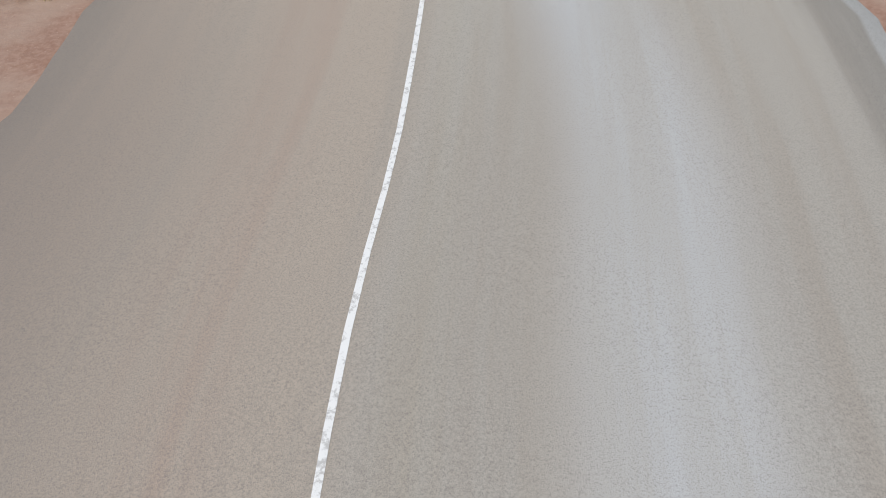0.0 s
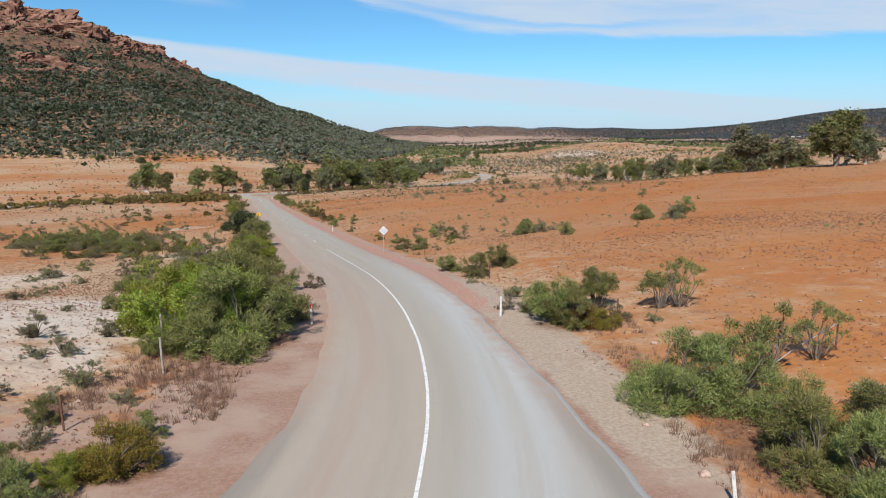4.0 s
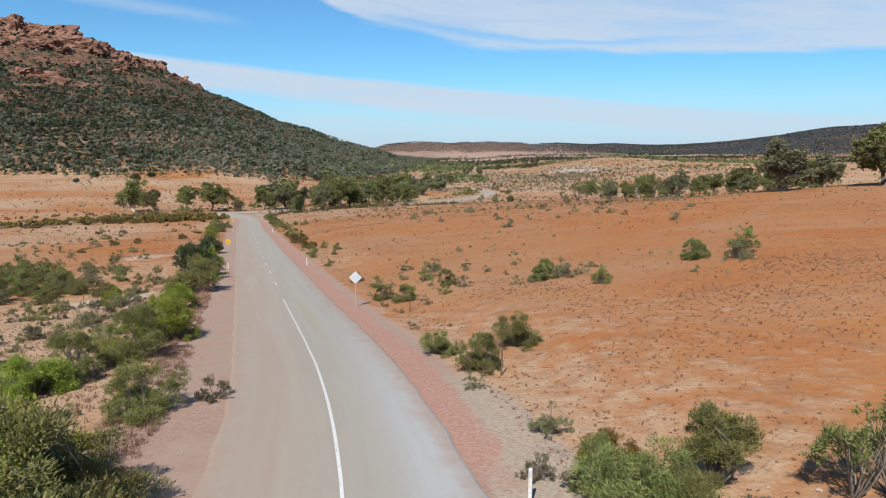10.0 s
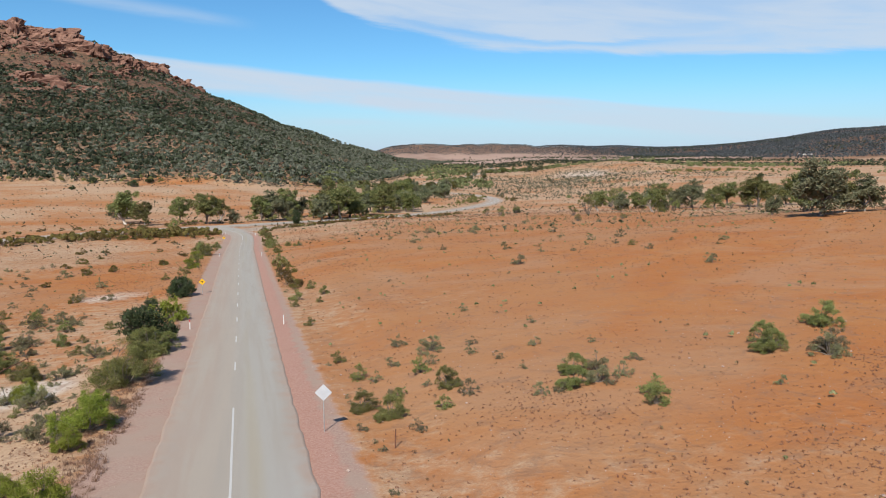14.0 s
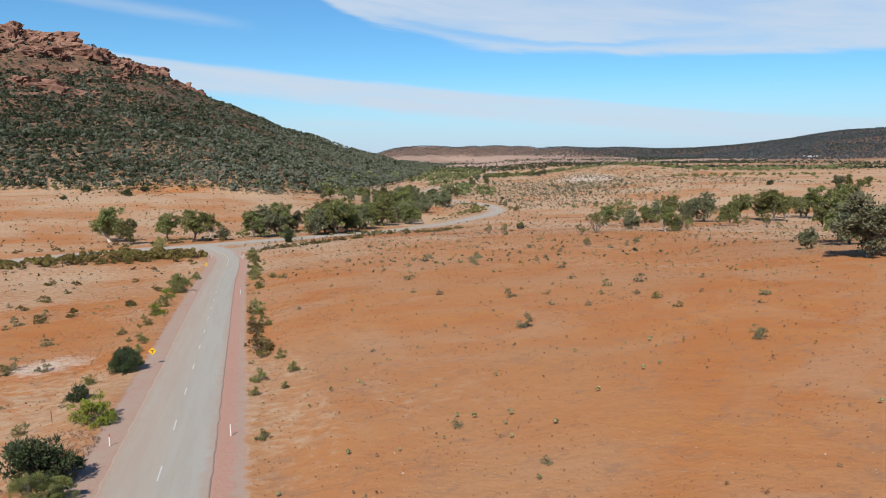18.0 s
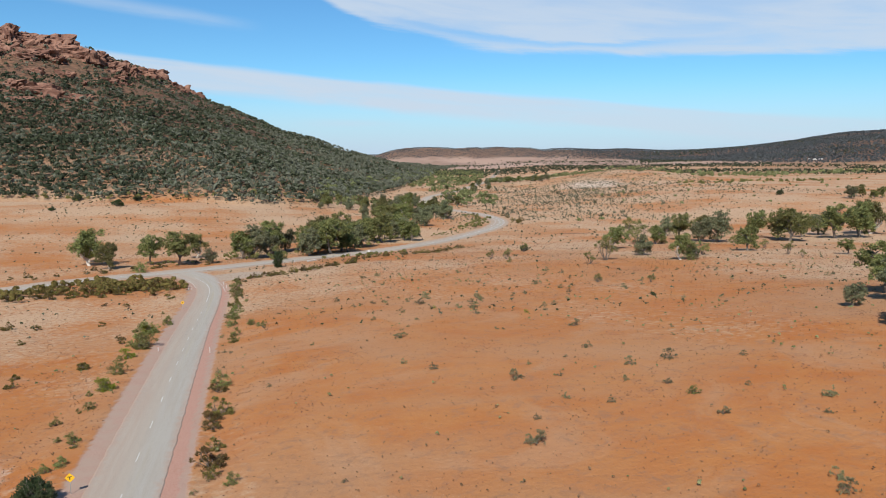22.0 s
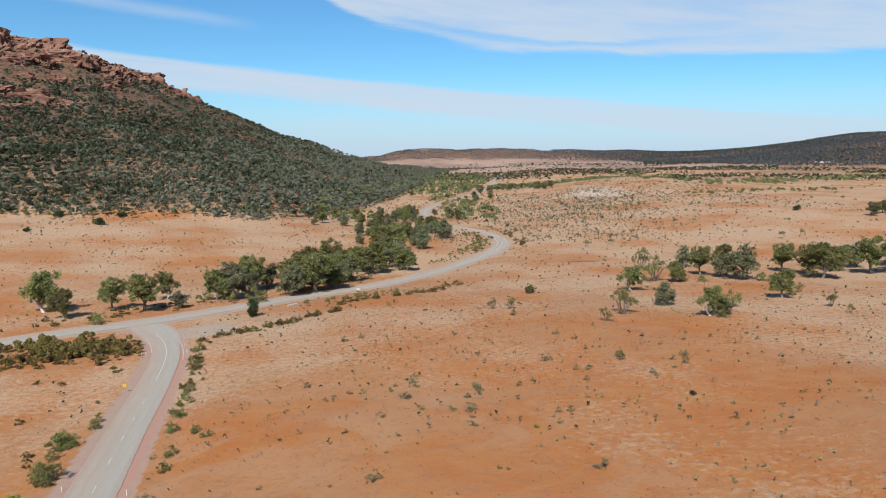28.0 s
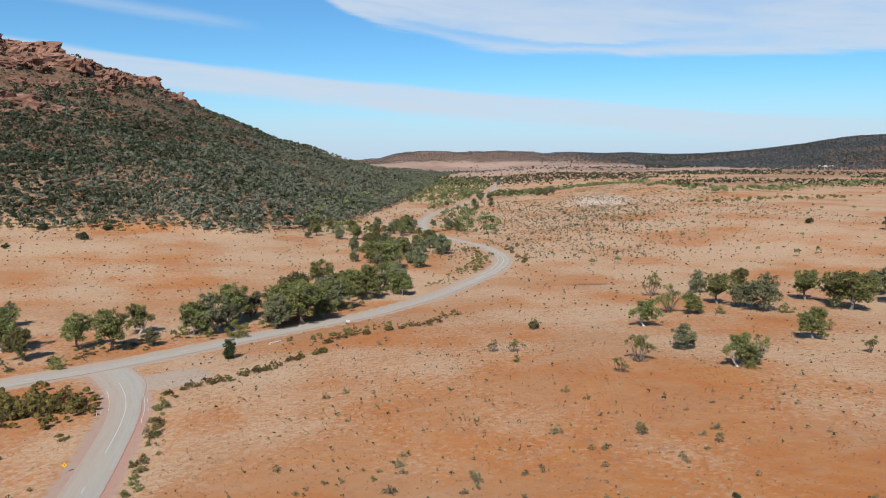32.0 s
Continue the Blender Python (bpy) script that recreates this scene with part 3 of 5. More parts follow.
# litter and painted shade beneath the shrubs; last patch a dark eroded hollow
litter_shade = np.maximum.reduce([1.1 * patch(fx, fy, 10.4, 12, 2.6, 6.5), 1.1 * patch(fx, fy, 10.4, 20, 2.4, 4.5), 1.1 * patch(fx, fy, -11.2, 11, 2.2, 7.0), 0.9 * patch(fx, fy, -9.0, 31, 3.0, 3.2), patch(fx, fy, -8.8, 18.4, 1.5, 1.1),
                            0.8 * patch(fx, fy, 6.8, 34.2, 3.0, 1.6), 0.8 * patch(fx, fy, -16, 57, 2.5, 8), 0.7 * patch(fx, fy, 7.8, 26, 0.9, 5), 0.9 * patch(fx, fy, 75, 497, 14, 5)])
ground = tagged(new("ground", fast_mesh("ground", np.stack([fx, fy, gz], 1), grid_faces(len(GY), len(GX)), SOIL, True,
                                        dict(gravel_haze=gravel_haze, sand=sand, rosy=rosy, pale=pale, dry=dry, scrub=scrub, litter_shade=litter_shade))),
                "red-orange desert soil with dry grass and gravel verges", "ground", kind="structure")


def land(x, y):
    """Height of the built ground at single places."""
    x, y = np.atleast_1d(np.asarray(x, float)), np.atleast_1d(np.asarray(y, float))
    i = np.clip(np.searchsorted(GX, x) - 1, 0, len(GX) - 2)
    j = np.clip(np.searchsorted(GY, y) - 1, 0, len(GY) - 2)
    u, v = (x - GX[i]) / (GX[i + 1] - GX[i]), (y - GY[j]) / (GY[j + 1] - GY[j])
    g = gz.reshape(len(GY), len(GX))
    return (g[j, i] * (1 - u) + g[j, i + 1] * u) * (1 - v) + (g[j + 1, i] * (1 - u) + g[j + 1, i + 1] * u) * v


def normals_of(line):
    t = np.gradient(line, axis=0)
    t /= np.linalg.norm(t, axis=1)[:, None]
    return np.stack([t[:, 1], -t[:, 0]], 1)


def lengths_of(line):
    return np.concatenate([[0], np.cumsum(np.linalg.norm(np.diff(line, axis=0), axis=1))])


def road_strip(name, line, left, right, label, lift=0.07):
    """A cambered strip of seal with a worn, uneven rim."""
    nrm, along = normals_of(line), lengths_of(line)
    cols = np.array((-1.0, -0.99, -0.95, -0.85, -0.6, -0.3, 0, 0.3, 0.6, 0.85, 0.95, 0.99, 1.0))
    bed = base_height(line[:, 0], line[:, 1])
    bed = np.convolve(np.pad(bed, 2, mode="edge"), np.ones(5) / 5, "valid")
    rag = 0.10 * wave(along, along * 0.3, 0.9, 2) + 0.08 * wave(along, along, 3.1, 5)
    verts, across, rims = [], [], []
    for k, c in enumerate(cols):
        off = np.where(c < 0, c * left, c * right)
        off = off + np.sign(c) * rag * (abs(c) > 0.9)
        p = line + nrm * off[:, None]
        z = bed + lift + 0.05 * (1 - abs(c)) - (0.07 if abs(c) == 1 else 0.005 if abs(c) == 0.99 else 0)
        verts.append(np.column_stack([p, z]))
        across.append(off)
        rims.append(np.full(len(line), abs(c)))
    n = len(line)
    verts = np.stack(verts, 1).reshape(-1, 3)
    me = fast_mesh(name, verts, grid_faces(n, len(cols)), SEAL, True, dict(across=np.stack(across, 1), along=np.repeat(along, len(cols)), rim=np.stack(rims, 1)))
    return tagged(new(name, me), label, "road", kind="structure"), bed + lift + 0.05


SIDE_ROAD = SIDE
side_l, side_r = road_edges(SIDE_ROAD[:, 1])
flare = ramp(SIDE_ROAD[:, 1], 300, 322)
side_road, side_z = road_strip("road", SIDE_ROAD, side_l + 1.2 * flare, side_r + 3.2 * flare, "worn grey sealed country road with dusty wheel tracks", 0.06)
main_road, main_z = road_strip("road_main", MAIN, np.full(len(MAIN), 4.2), np.full(len(MAIN), 4.2), "grey sealed road winding through dry country", 0.12)


def stripe(line, zs, start, end, offset, width=0.11):
    """One painted line along a road from one length to another."""
    along, nrm = lengths_of(line), normals_of(line)
    s = np.arange(start, end + 1e-3, max(0.75, min(1.5, (end - start) / 3)))
    s[-1] = end
    x, y = np.interp(s, along, line[:, 0]), np.interp(s, along, line[:, 1])
    nx, ny, z = np.interp(s, along, nrm[:, 0]), np.interp(s, along, nrm[:, 1]), np.interp(s, along, zs)
    z = z + 0.008 - abs(offset) * 0.05 / 4
    rag = 0.008 * np.sin(s * 5.1) + 0.006 * np.sin(s * 13.7)
    a = np.column_stack([x + nx * (offset - width / 2 + rag), y + ny * (offset - width / 2 + rag), z])
    b = np.column_stack([x + nx * (offset + width / 2 + rag * 0.6), y + ny * (offset + width / 2 + rag * 0.6), z])
    return np.stack([a, b], 1).reshape(-1, 3), grid_faces(len(s), 2)


def painted(name, pieces, parent, label=""):
    for verts, faces in pieces:
        ob = new(name, fast_mesh(name, verts, faces, PAINT))
        ob.parent = parent
        if label:
            tagged(ob, label)


side_len = lengths_of(SIDE_ROAD)


def side_at(y):
    return float(np.interp(y, SIDE_ROAD[:, 1], side_len))


painted("centre_line", [stripe(SIDE_ROAD, side_z, 2, side_at(76), 0.0)], side_road, "solid white centre line, chipped")
painted("dash", [stripe(SIDE_ROAD, side_z, s - 1.5, s + 1.5, 0.0) for s in (side_at(87.6) + 12 * k for k in range(15))], side_road)
painted("junction_line", [stripe(SIDE_ROAD, side_z, side_at(268), side_at(322), 0.0, 0.14), stripe(SIDE_ROAD, side_z, side_at(298), side_at(320), -3.9, 0.14),
                          stripe(SIDE_ROAD, side_z, side_at(290), side_at(328), 4.4, 0.14)], side_road, "curved white line at the junction")
main_len = lengths_of(MAIN)


def main_at(y):
    return float(np.interp(y, MAIN[:, 1], main_len))


bend = (main_at(500), main_at(720))
painted("dash", [stripe(MAIN, main_z, s, s + 3, 0.0, 0.14) for s in np.arange(main_at(240), bend[0], 12)], main_road)
painted("centre_line", [stripe(MAIN, main_z, bend[0], bend[1], 0.0, 0.2), stripe(MAIN, main_z, main_at(840), main_at(1010), 0.0, 0.2)], main_road)
painted("edge_line", [stripe(MAIN, main_z, main_at(545), main_at(720), o, 0.16) for o in (-3.3, 3.3)], main_road)

# ---- plants ----
def rand_dirs(rng, n):
    v = rng.normal(size=(n, 3))
    return v / np.linalg.norm(v, axis=1)[:, None]


def leaf_tris(rng, centres, outward, length, width, turn=0.9, hang=0.0):
    """Narrow leaf sprays at the centres, facing roughly outward."""
    n = len(centres)
    nrm = outward + rand_dirs(rng, n) * turn
    nrm /= np.linalg.norm(nrm, axis=1)[:, None] + 1e-9
    side = np.cross(nrm, rand_dirs(rng, n))
    side[:, 2] -= hang
    side -= nrm * (side * nrm).sum(1)[:, None]
    side /= np.linalg.norm(side, axis=1)[:, None] + 1e-9
    up = np.cross(nrm, side)
    l = (length * rng.uniform(0.6, 1.35, n))[:, None]
    w = (width * rng.uniform(0.6, 1.35, n))[:, None]
    v = np.stack([centres - side * l - up * w, centres + side * l, centres - side * l * 0.4 + up * w * 1.2], 1)
    return v.reshape(-1, 3)


def leaf_mesh(name, verts, mat, attrs=None):
    return fast_mesh(name, verts, np.arange(len(verts)).reshape(-1, 3), mat, False, attrs)


def sprays(rng, centres, growth, length, width, droop=0.0):
    """Thin leaf sprays that point along their growth, their faces turned up and out."""
    n = len(centres)
    axis = growth + rand_dirs(rng, n) * 0.75
    axis[:, 2] -= droop
    axis /= np.linalg.norm(axis, axis=1)[:, None] + 1e-9
    face = growth * 0.6 + (0, 0, 0.6) + rand_dirs(rng, n) * 0.7
    face -= axis * (face * axis).sum(1)[:, None]
    face /= np.linalg.norm(face, axis=1)[:, None] + 1e-9
    side = np.cross(axis, face)
    l = (length * rng.uniform(0.5, 1.4, n))[:, None]
    w = (width * rng.uniform(0.6, 1.4, n))[:, None]
    v = np.stack([centres - axis * l - side * w * 1.2, centres - axis * l * 0.6 + side * w * 1.2, centres + axis * l], 1)
    return v.reshape(-1, 3)


def crown_mesh(name, rng, clumps, n, length, width, mat, hang=0.0, fill=0.5):
    """A crown of clumps, each of several small puffs of leaf sprays with gaps between them."""
    clumps = np.array(clumps)
    subs = 11 if n > 10000 else 8
    own = np.repeat(np.arange(len(clumps)), subs)
    out = rand_dirs(rng, len(own))
    out[:, 2] = np.where(out[:, 2] < -0.7, -out[:, 2], out[:, 2])
    size = np.stack([clumps[own, 3], clumps[own, 3], clumps[own, 4]], 1)
    heart = clumps[own, :3] + out * size * rng.uniform(0.45, 1.0, (len(own), 1))
    radius = clumps[own, 3] * rng.uniform(0.32, 0.62, len(own))
    tone = np.clip(rng.normal(0.5, 0.24, len(own)), 0, 1)
    pick = rng.choice(len(own), n, p=radius ** 2 / (radius ** 2).sum())
    d = rand_dirs(rng, n)
    r = fill + (1 - fill) * rng.uniform(0, 1, n) ** 0.6
    r = np.where(rng.uniform(0, 1, n) < 0.10, r * rng.uniform(1.0, 1.6, n), r)
    c = heart[pick] + d * (r * radius[pick])[:, None] * (1.0, 1.0, 0.85)
    low = c[:, 2] < 0.01
    c[low, 2] = 0.01 + rng.uniform(0, 0.05, low.sum())
    return leaf_mesh(name, sprays(rng, c, d * 0.8 + out[pick] * 0.6 + (0, 0, 0.4), length, width, hang), mat, dict(tone=np.repeat(tone[pick], 3)))


def tube(points, radii, sides=6):
    pts = np.array(points, float)
    t = np.gradient(pts, axis=0)
    t /= np.linalg.norm(t, axis=1)[:, None]
    a = np.cross(t, (0.31, 0.93, 0.2))
    a /= np.linalg.norm(a, axis=1)[:, None]
    b = np.cross(t, a)
    ang = np.linspace(0, 2 * np.pi, sides, endpoint=False)
    ring = pts[:, None] + np.array(radii)[:, None, None] * (np.cos(ang)[None, :, None] * a[:, None] + np.sin(ang)[None, :, None] * b[:, None])
    v = ring.reshape(-1, 3)
    f = []
    for i in range(len(pts) - 1):
        for k in range(sides):
            f.append((i * sides + k, i * sides + (k + 1) % sides, (i + 1) * sides + (k + 1) % sides, (i + 1) * sides + k))
    return v, f


def joined(tubes):
    """One mesh of grown-together stems: each is (points, faces, the stem it springs from, at which of that stem's points)."""
    v, f, bases = [], [], [0]
    for (tv, tf), parent, at in tubes:
        base = bases[-1]
        v.append(tv)
        f += [[i + base for i in q] for q in tf]
        if parent is not None:
            k = bases[parent] + at
            f.append([base, base + 1, k + 1, k])
        bases.append(base + len(tv))
    return np.vstack(v), np.array(f)


def branch(rng, a, b, r0, r1, bow=0.1, steps=5):
    t = np.linspace(0, 1, steps)[:, None]
    p = np.array(a) * (1 - t) + np.array(b) * t
    off = rng.normal(size=3) * bow * np.linalg.norm(np.array(b) - np.array(a))
    off[2] = abs(off[2])
    p = p + np.sin(t * np.pi) * off
    return tube(p, np.linspace(r0, r1, steps), 4 if r0 > 0.01 else 3)


def shrub_meshes(rng, mat, bark, clump_n, n, length, width, spread_r, low, shape, hang=0.0, stem=0.02, fill=0.3, puff=1.0):
    """Stems and crown of a many-stemmed shrub one metre high."""
    clumps, stems, heads = [], [], []
    for k in range(clump_n):
        a = 2 * np.pi * (k + rng.uniform(-0.3, 0.3)) * 0.382
        q = math.sqrt((k + 0.5) / clump_n)
        z = low + (1 - low) * (1 - shape * q ** 2) * (rng.uniform(0.5, 0.94) if k % 5 % 2 else rng.uniform(0.10, 0.5))
        r = puff * rng.uniform(0.12, 0.24) * (1.15 - 0.3 * q)
        x, y = spread_r * q * math.cos(a), spread_r * q * math.sin(a)
        clumps.append((x, y, max(z - r * 0.6, r * 0.5), r, r * rng.uniform(0.75, 1.1)))
        foot = (x * 0.1, y * 0.1, -0.03)
        own = len(stems)
        stems.append((branch(rng, foot, (x, y, max(z - r * 0.3, 0.1)), stem, stem * 0.3, 0.12), own - 1 if own else None, 0))
        if own:
            stems[own] = (stems[own][0], heads[-1], 0)
        heads.append(own)
        for j in range(2 if n > 3000 else 0):
            e = rand_dirs(rng, 1)[0] * r * 0.9
            start = stems[own][0][0][8 + 4 * j:12 + 4 * j].mean(0)
            stems.append((branch(rng, start, (x + e[0], y + e[1], max(z - r * 0.4 + abs(e[2]), 0.06)), stem * 0.4, stem * 0.12, 0.1, 4), own, 8 + 4 * j))
    sv, sf = joined(stems)
    return fast_mesh("trunk", sv, sf, bark, True), crown_mesh("crown", rng, clumps, n, length, width, mat, hang, fill)


def gum_meshes(rng, mat, bark, n, trunk_h=0.2, wide=0.5, count=24):
    """Trunk with limbs, and crown, of a gum tree one metre high."""
    lean = rng.normal(size=2) * 0.06
    fork = np.array((lean[0], lean[1], trunk_h))
    wood = [(tube([(0, 0, -0.02), (lean[0] * 0.2, lean[1] * 0.2, trunk_h * 0.15), (lean[0] * 0.4, lean[1] * 0.7, trunk_h * 0.55), fork], (0.052, 0.038, 0.032, 0.029), 8), None, 0)]
    clumps, heads = [], []
    for k in range(6):
        a = 2 * np.pi * (k + rng.uniform(-0.3, 0.3)) / 6
        q = rng.uniform(0.35, 0.75) if k else 0.1
        heads.append(np.array((math.cos(a) * wide * q, math.sin(a) * wide * q, rng.uniform(0.30, 0.66) + (0.16 if k == 0 else 0))))
        wood.append((branch(rng, fork, heads[-1], 0.021, 0.010, 0.14), 0, 24))
    for k in range(count):
        h = heads[k % 6]
        a = rng.uniform(0, 2 * np.pi)
        d = rng.uniform(0.04, 0.2)
        c = h + np.array((math.cos(a) * d, math.sin(a) * d, rng.uniform(-0.20, 0.27)))
        r = rng.uniform(0.11, 0.19)
        c[2] = min(max(c[2], 0.17), 0.97 - r * 0.75)
        clumps.append((*c, r, r * rng.uniform(0.65, 0.9)))
        wood.append((branch(rng, h, c, 0.009, 0.003, 0.1, 4), 1 + k % 6, 16))
    wv, wf = joined(wood)
    return fast_mesh("trunk", wv, wf, bark, True), crown_mesh("crown", rng, clumps, n, 0.025, 0.013, mat, 0.5, 0.25)


KINDS = {}


def kind_of(key, name, label, category, group, parts):
    KINDS.setdefault(key, []).append((name, label, category, group, parts))


PARTS = ("trunk", "crown")
for i in range(3):
    r = np.random.default_rng(10 + i)
    for tail, n, thick, clumps_n, puff in (("", 2200, 1.0, 20, 1.0), ("_near", 24000, 0.30, 26, 0.95)):
        kind_of("green" + tail, "shrub", "grey-green native shrub with many thin stems on red soil", "shrub", "roadside shrubs",
                dict(zip(PARTS, shrub_meshes(r, GREEN, BARK, clumps_n, n, 0.036 * thick ** 0.5, 0.014 * thick, 0.56, 0.04, 0.5, 0.1, 0.012, 0.3, puff))))
        kind_of("bright" + tail, "shrub", "bright yellow-green leafy shrub beside the road", "shrub", "roadside shrubs",
                dict(zip(PARTS, shrub_meshes(r, BRIGHT, BARK, clumps_n, n, 0.036 * thick ** 0.5, 0.016 * thick, 0.58, 0.04, 0.45, 0.1, 0.012, 0.3, puff))))
    kind_of("sparse", "shrub", "thin open shrub with bare twisted stems", "shrub", "roadside shrubs",
            dict(zip(PARTS, shrub_meshes(r, GREEN, BARK, 14, 3400, 0.022, 0.006, 0.42, 0.36, 0.35, 0.2, 0.013, 0.1, 0.8))))
    kind_of("dark", "tree", "dense dark green native pine beside the road", "tree", "roadside trees",
            dict(zip(PARTS, shrub_meshes(r, DARK, BARK, 24, 6000, 0.028, 0.012, 0.42, 0.14, 0.62, -0.3, 0.022))))
    kind_of("olive", "bush", "low olive-brown dense bush on dry ground", "bush", "low bushes",
            dict(zip(PARTS, shrub_meshes(r, OLIVE, BARK, 14, 1300, 0.052, 0.020, 0.66, 0.0, 0.5, -0.2, 0.02))))
    kind_of("grey", "saltbush", "low grey-green saltbush on dry ground", "bush", "saltbushes",
            dict(zip(PARTS, shrub_meshes(r, GREY, BARK, 13, 1300, 0.042, 0.014, 0.62, 0.0, 0.5, -0.3, 0.012, 0.25))))
    kind_of("grey_near", "saltbush", "low grey-green saltbush on dry ground", "bush", "saltbushes",
            dict(zip(PARTS, shrub_meshes(r, GREY, BARK, 16, 4800, 0.028, 0.008, 0.62, 0.0, 0.5, 0, 0.02, 0.2))))
for i in range(5):
    r = np.random.default_rng(30 + i)
    kind_of("gum", "gum_tree", "spreading gum tree with pale bark and drooping grey-green leaves" if i < 2 else "spreading gum tree with grey bark and dense drooping leaves", "tree", "gum trees",
            dict(zip(PARTS, gum_meshes(r, GREY_GUM if i % 2 else GUM, PALE_BARK if i < 2 else BARK, 6800, 0.12 + 0.02 * i, 0.33 + 0.025 * i, 30))))
r = np.random.default_rng(50)
kind_of("round", "bush", "dense rounded dark green bush on bare stems", "bush", "roadside shrubs",
        dict(zip(PARTS, shrub_meshes(r, GREEN, BARK, 22, 12000, 0.022, 0.006, 0.34, 0.46, 0.35, -0.3, 0.02))))
kind_of("olive_near", "bush", "olive-brown dense bush with yellow-green new growth", "bush", "low bushes",
        dict(zip(PARTS, shrub_meshes(r, OLIVE_YELLOW, BARK, 34, 18000, 0.020, 0.008, 0.60, 0.0, 0.45, -0.3, 0.012, 0.3, 1.25))))
kind_of("column", "tree", "narrow upright dark green native pine", "tree", "roadside trees",
        dict(zip(PARTS, shrub_meshes(r, DARK, BARK, 34, 5000, 0.030, 0.011, 0.17, 0.0, 0.2, -0.3, 0.02, 0.4, 0.85))))
plant_rng = np.random.default_rng(77)


def plant(key, x, y, h, label=""):
    """One plant of a kind, h metres high, standing at (x, y)."""
    if (y < 47 or y < 105 and h > 1.35) and key + "_near" in KINDS:
        key += "_near"
    options = KINDS[key]
    k = int(plant_rng.integers(len(options)))
    name, text, category, group, parts = options[k]
    z = float(land(x, y)[0])
    wide = plant_rng.uniform(0.92, 1.12)
    m = Matrix.LocRotScale((x, y, z), Euler((0, 0, plant_rng.uniform(0, 6.28))), (h * wide, h * wide * plant_rng.uniform(0.92, 1.08), h))
    root = tagged(new(name), label or text, category, group)
    for part_name, me in parts.items():
        new(part_name, me).parent = root
    root.matrix_basis = m
    return root


def plants(key, spots, label=""):
    for x, y, h in spots:
        plant(key, x, y, h, label)


# ---- made things along the road ----
def part(name, bm, mat, parent, label="", at=None):
    """Link a bmesh as one mesh object under a thing or a part."""
    me = bpy.data.meshes.new(name)
    bm.to_mesh(me)
    bm.free()
    me.materials.append(mat)
    ob = new(name, me)
    ob.parent = parent
    if at is not None:
        ob.matrix_basis = at
    return tagged(ob, label) if label else ob


def block(sx, sy, sz, at=(0, 0, 0), soft=0.006):
    bm = bmesh.new()
    bmesh.ops.create_cube(bm, size=1.0, matrix=Matrix.Translation(at) @ Matrix.Diagonal((sx, sy, sz, 1)))
    bmesh.ops.bevel(bm, geom=bm.edges[:], offset=min(soft, sx / 3, sy / 3, sz / 3), segments=2, affect="EDGES", profile=0.6)
    return bm


def pole(radius, length, sides=10, low=-0.2):
    bm = bmesh.new()
    bmesh.ops.create_cone(bm, cap_ends=True, segments=sides, radius1=radius, radius2=radius, depth=length - low, matrix=Matrix.Translation((0, 0, (length + low) / 2)))
    bmesh.ops.bevel(bm, geom=[e for e in bm.edges if abs(e.verts[0].co.z - e.verts[1].co.z) < 1e-5], offset=radius * 0.25, segments=1, affect="EDGES")
    return bm


def stand(root, x, y, turn=0.0, tip=(0, 0)):
    root.matrix_basis = pose(x, y, float(land(x, y)[0]), tip[0], tip[1], turn)
    return root


def guide_post(x, y, red, turn=0.0, tip=(0, 0), label=""):
    root = tagged(new("guide_post"), label or ("white roadside guide post with a red reflector" if red else "white roadside guide post with a grey reflector"), "guide post", "guide posts")
    part("post", block(0.10, 0.028, 1.3, (0, 0, 0.37), 0.008), WHITE, root)
    part("reflector", block(0.075, 0.008, 0.17, (0, -0.0175, 0.86), 0.003), RED if red else SHEET, root, "red reflector" if red else "grey reflector")
    if red:
        part("band", block(0.104, 0.032, 0.12, (0, 0, 0.955), 0.008), RED, root, "red cap")
    return stand(root, x, y, turn, tip)


def plate(side, corner, thick):
    """A square sheet with rounded corners standing on one corner."""
    bm = bmesh.new()
    ring = []
    h = side / 2 - corner
    for cx, cy, a0 in ((h, h, 0), (-h, h, 90), (-h, -h, 180), (h, -h, 270)):
        for k in range(5):
            a = radians(a0 + 22.5 * k)
            ring.append((cx + corner * math.cos(a), cy + corner * math.sin(a)))
    c = math.sqrt(0.5)
    front = [bm.verts.new(((x - y) * c, -thick / 2, (x + y) * c)) for x, y in ring]
    back = [bm.verts.new(((x - y) * c, thick / 2, (x + y) * c)) for x, y in ring]
    bm.faces.new(front)
    bm.faces.new(back[::-1])
    for i in range(len(ring)):
        j = (i + 1) % len(ring)
        bm.faces.new((front[j], front[i], back[i], back[j]))
    bmesh.ops.recalc_face_normals(bm, faces=bm.faces[:])
    return bm


def diamond_sign(x, y, centre, front, turn=0.0, tip=(0, 0), label=""):
    """A diamond warning sign; front: its yellow face is turned to the camera's side."""
    root = tagged(new("road_sign"), label, "road sign", "road signs")
    part("post", pole(0.030, centre + 0.42), STEEL, root, "galvanised steel post")
    s = -1 if front else 1
    panel = part("panel", plate(0.68, 0.06, 0.004), SHEET if not front else YELLOW, root, "bare aluminium back" if not front else "yellow diamond sheet", pose(0, -0.045, centre))
    for dz in (-0.2, 0.2):
        part("bracket", block(0.42 if abs(dz) < 0.3 else 0.2, 0.03, 0.04, (0, -0.022, centre + dz), 0.004), STEEL, root)
    if front:
        part("symbol", block(0.40, 0.004, 0.085, (0, -0.0045, 0.09), 0.001), BLACK, panel, "black bar of a T")
        part("symbol", block(0.085, 0.004, 0.26, (0, -0.0045, -0.085), 0.001), BLACK, panel, "black stem of a T")
    return stand(root, x, y, turn, tip)


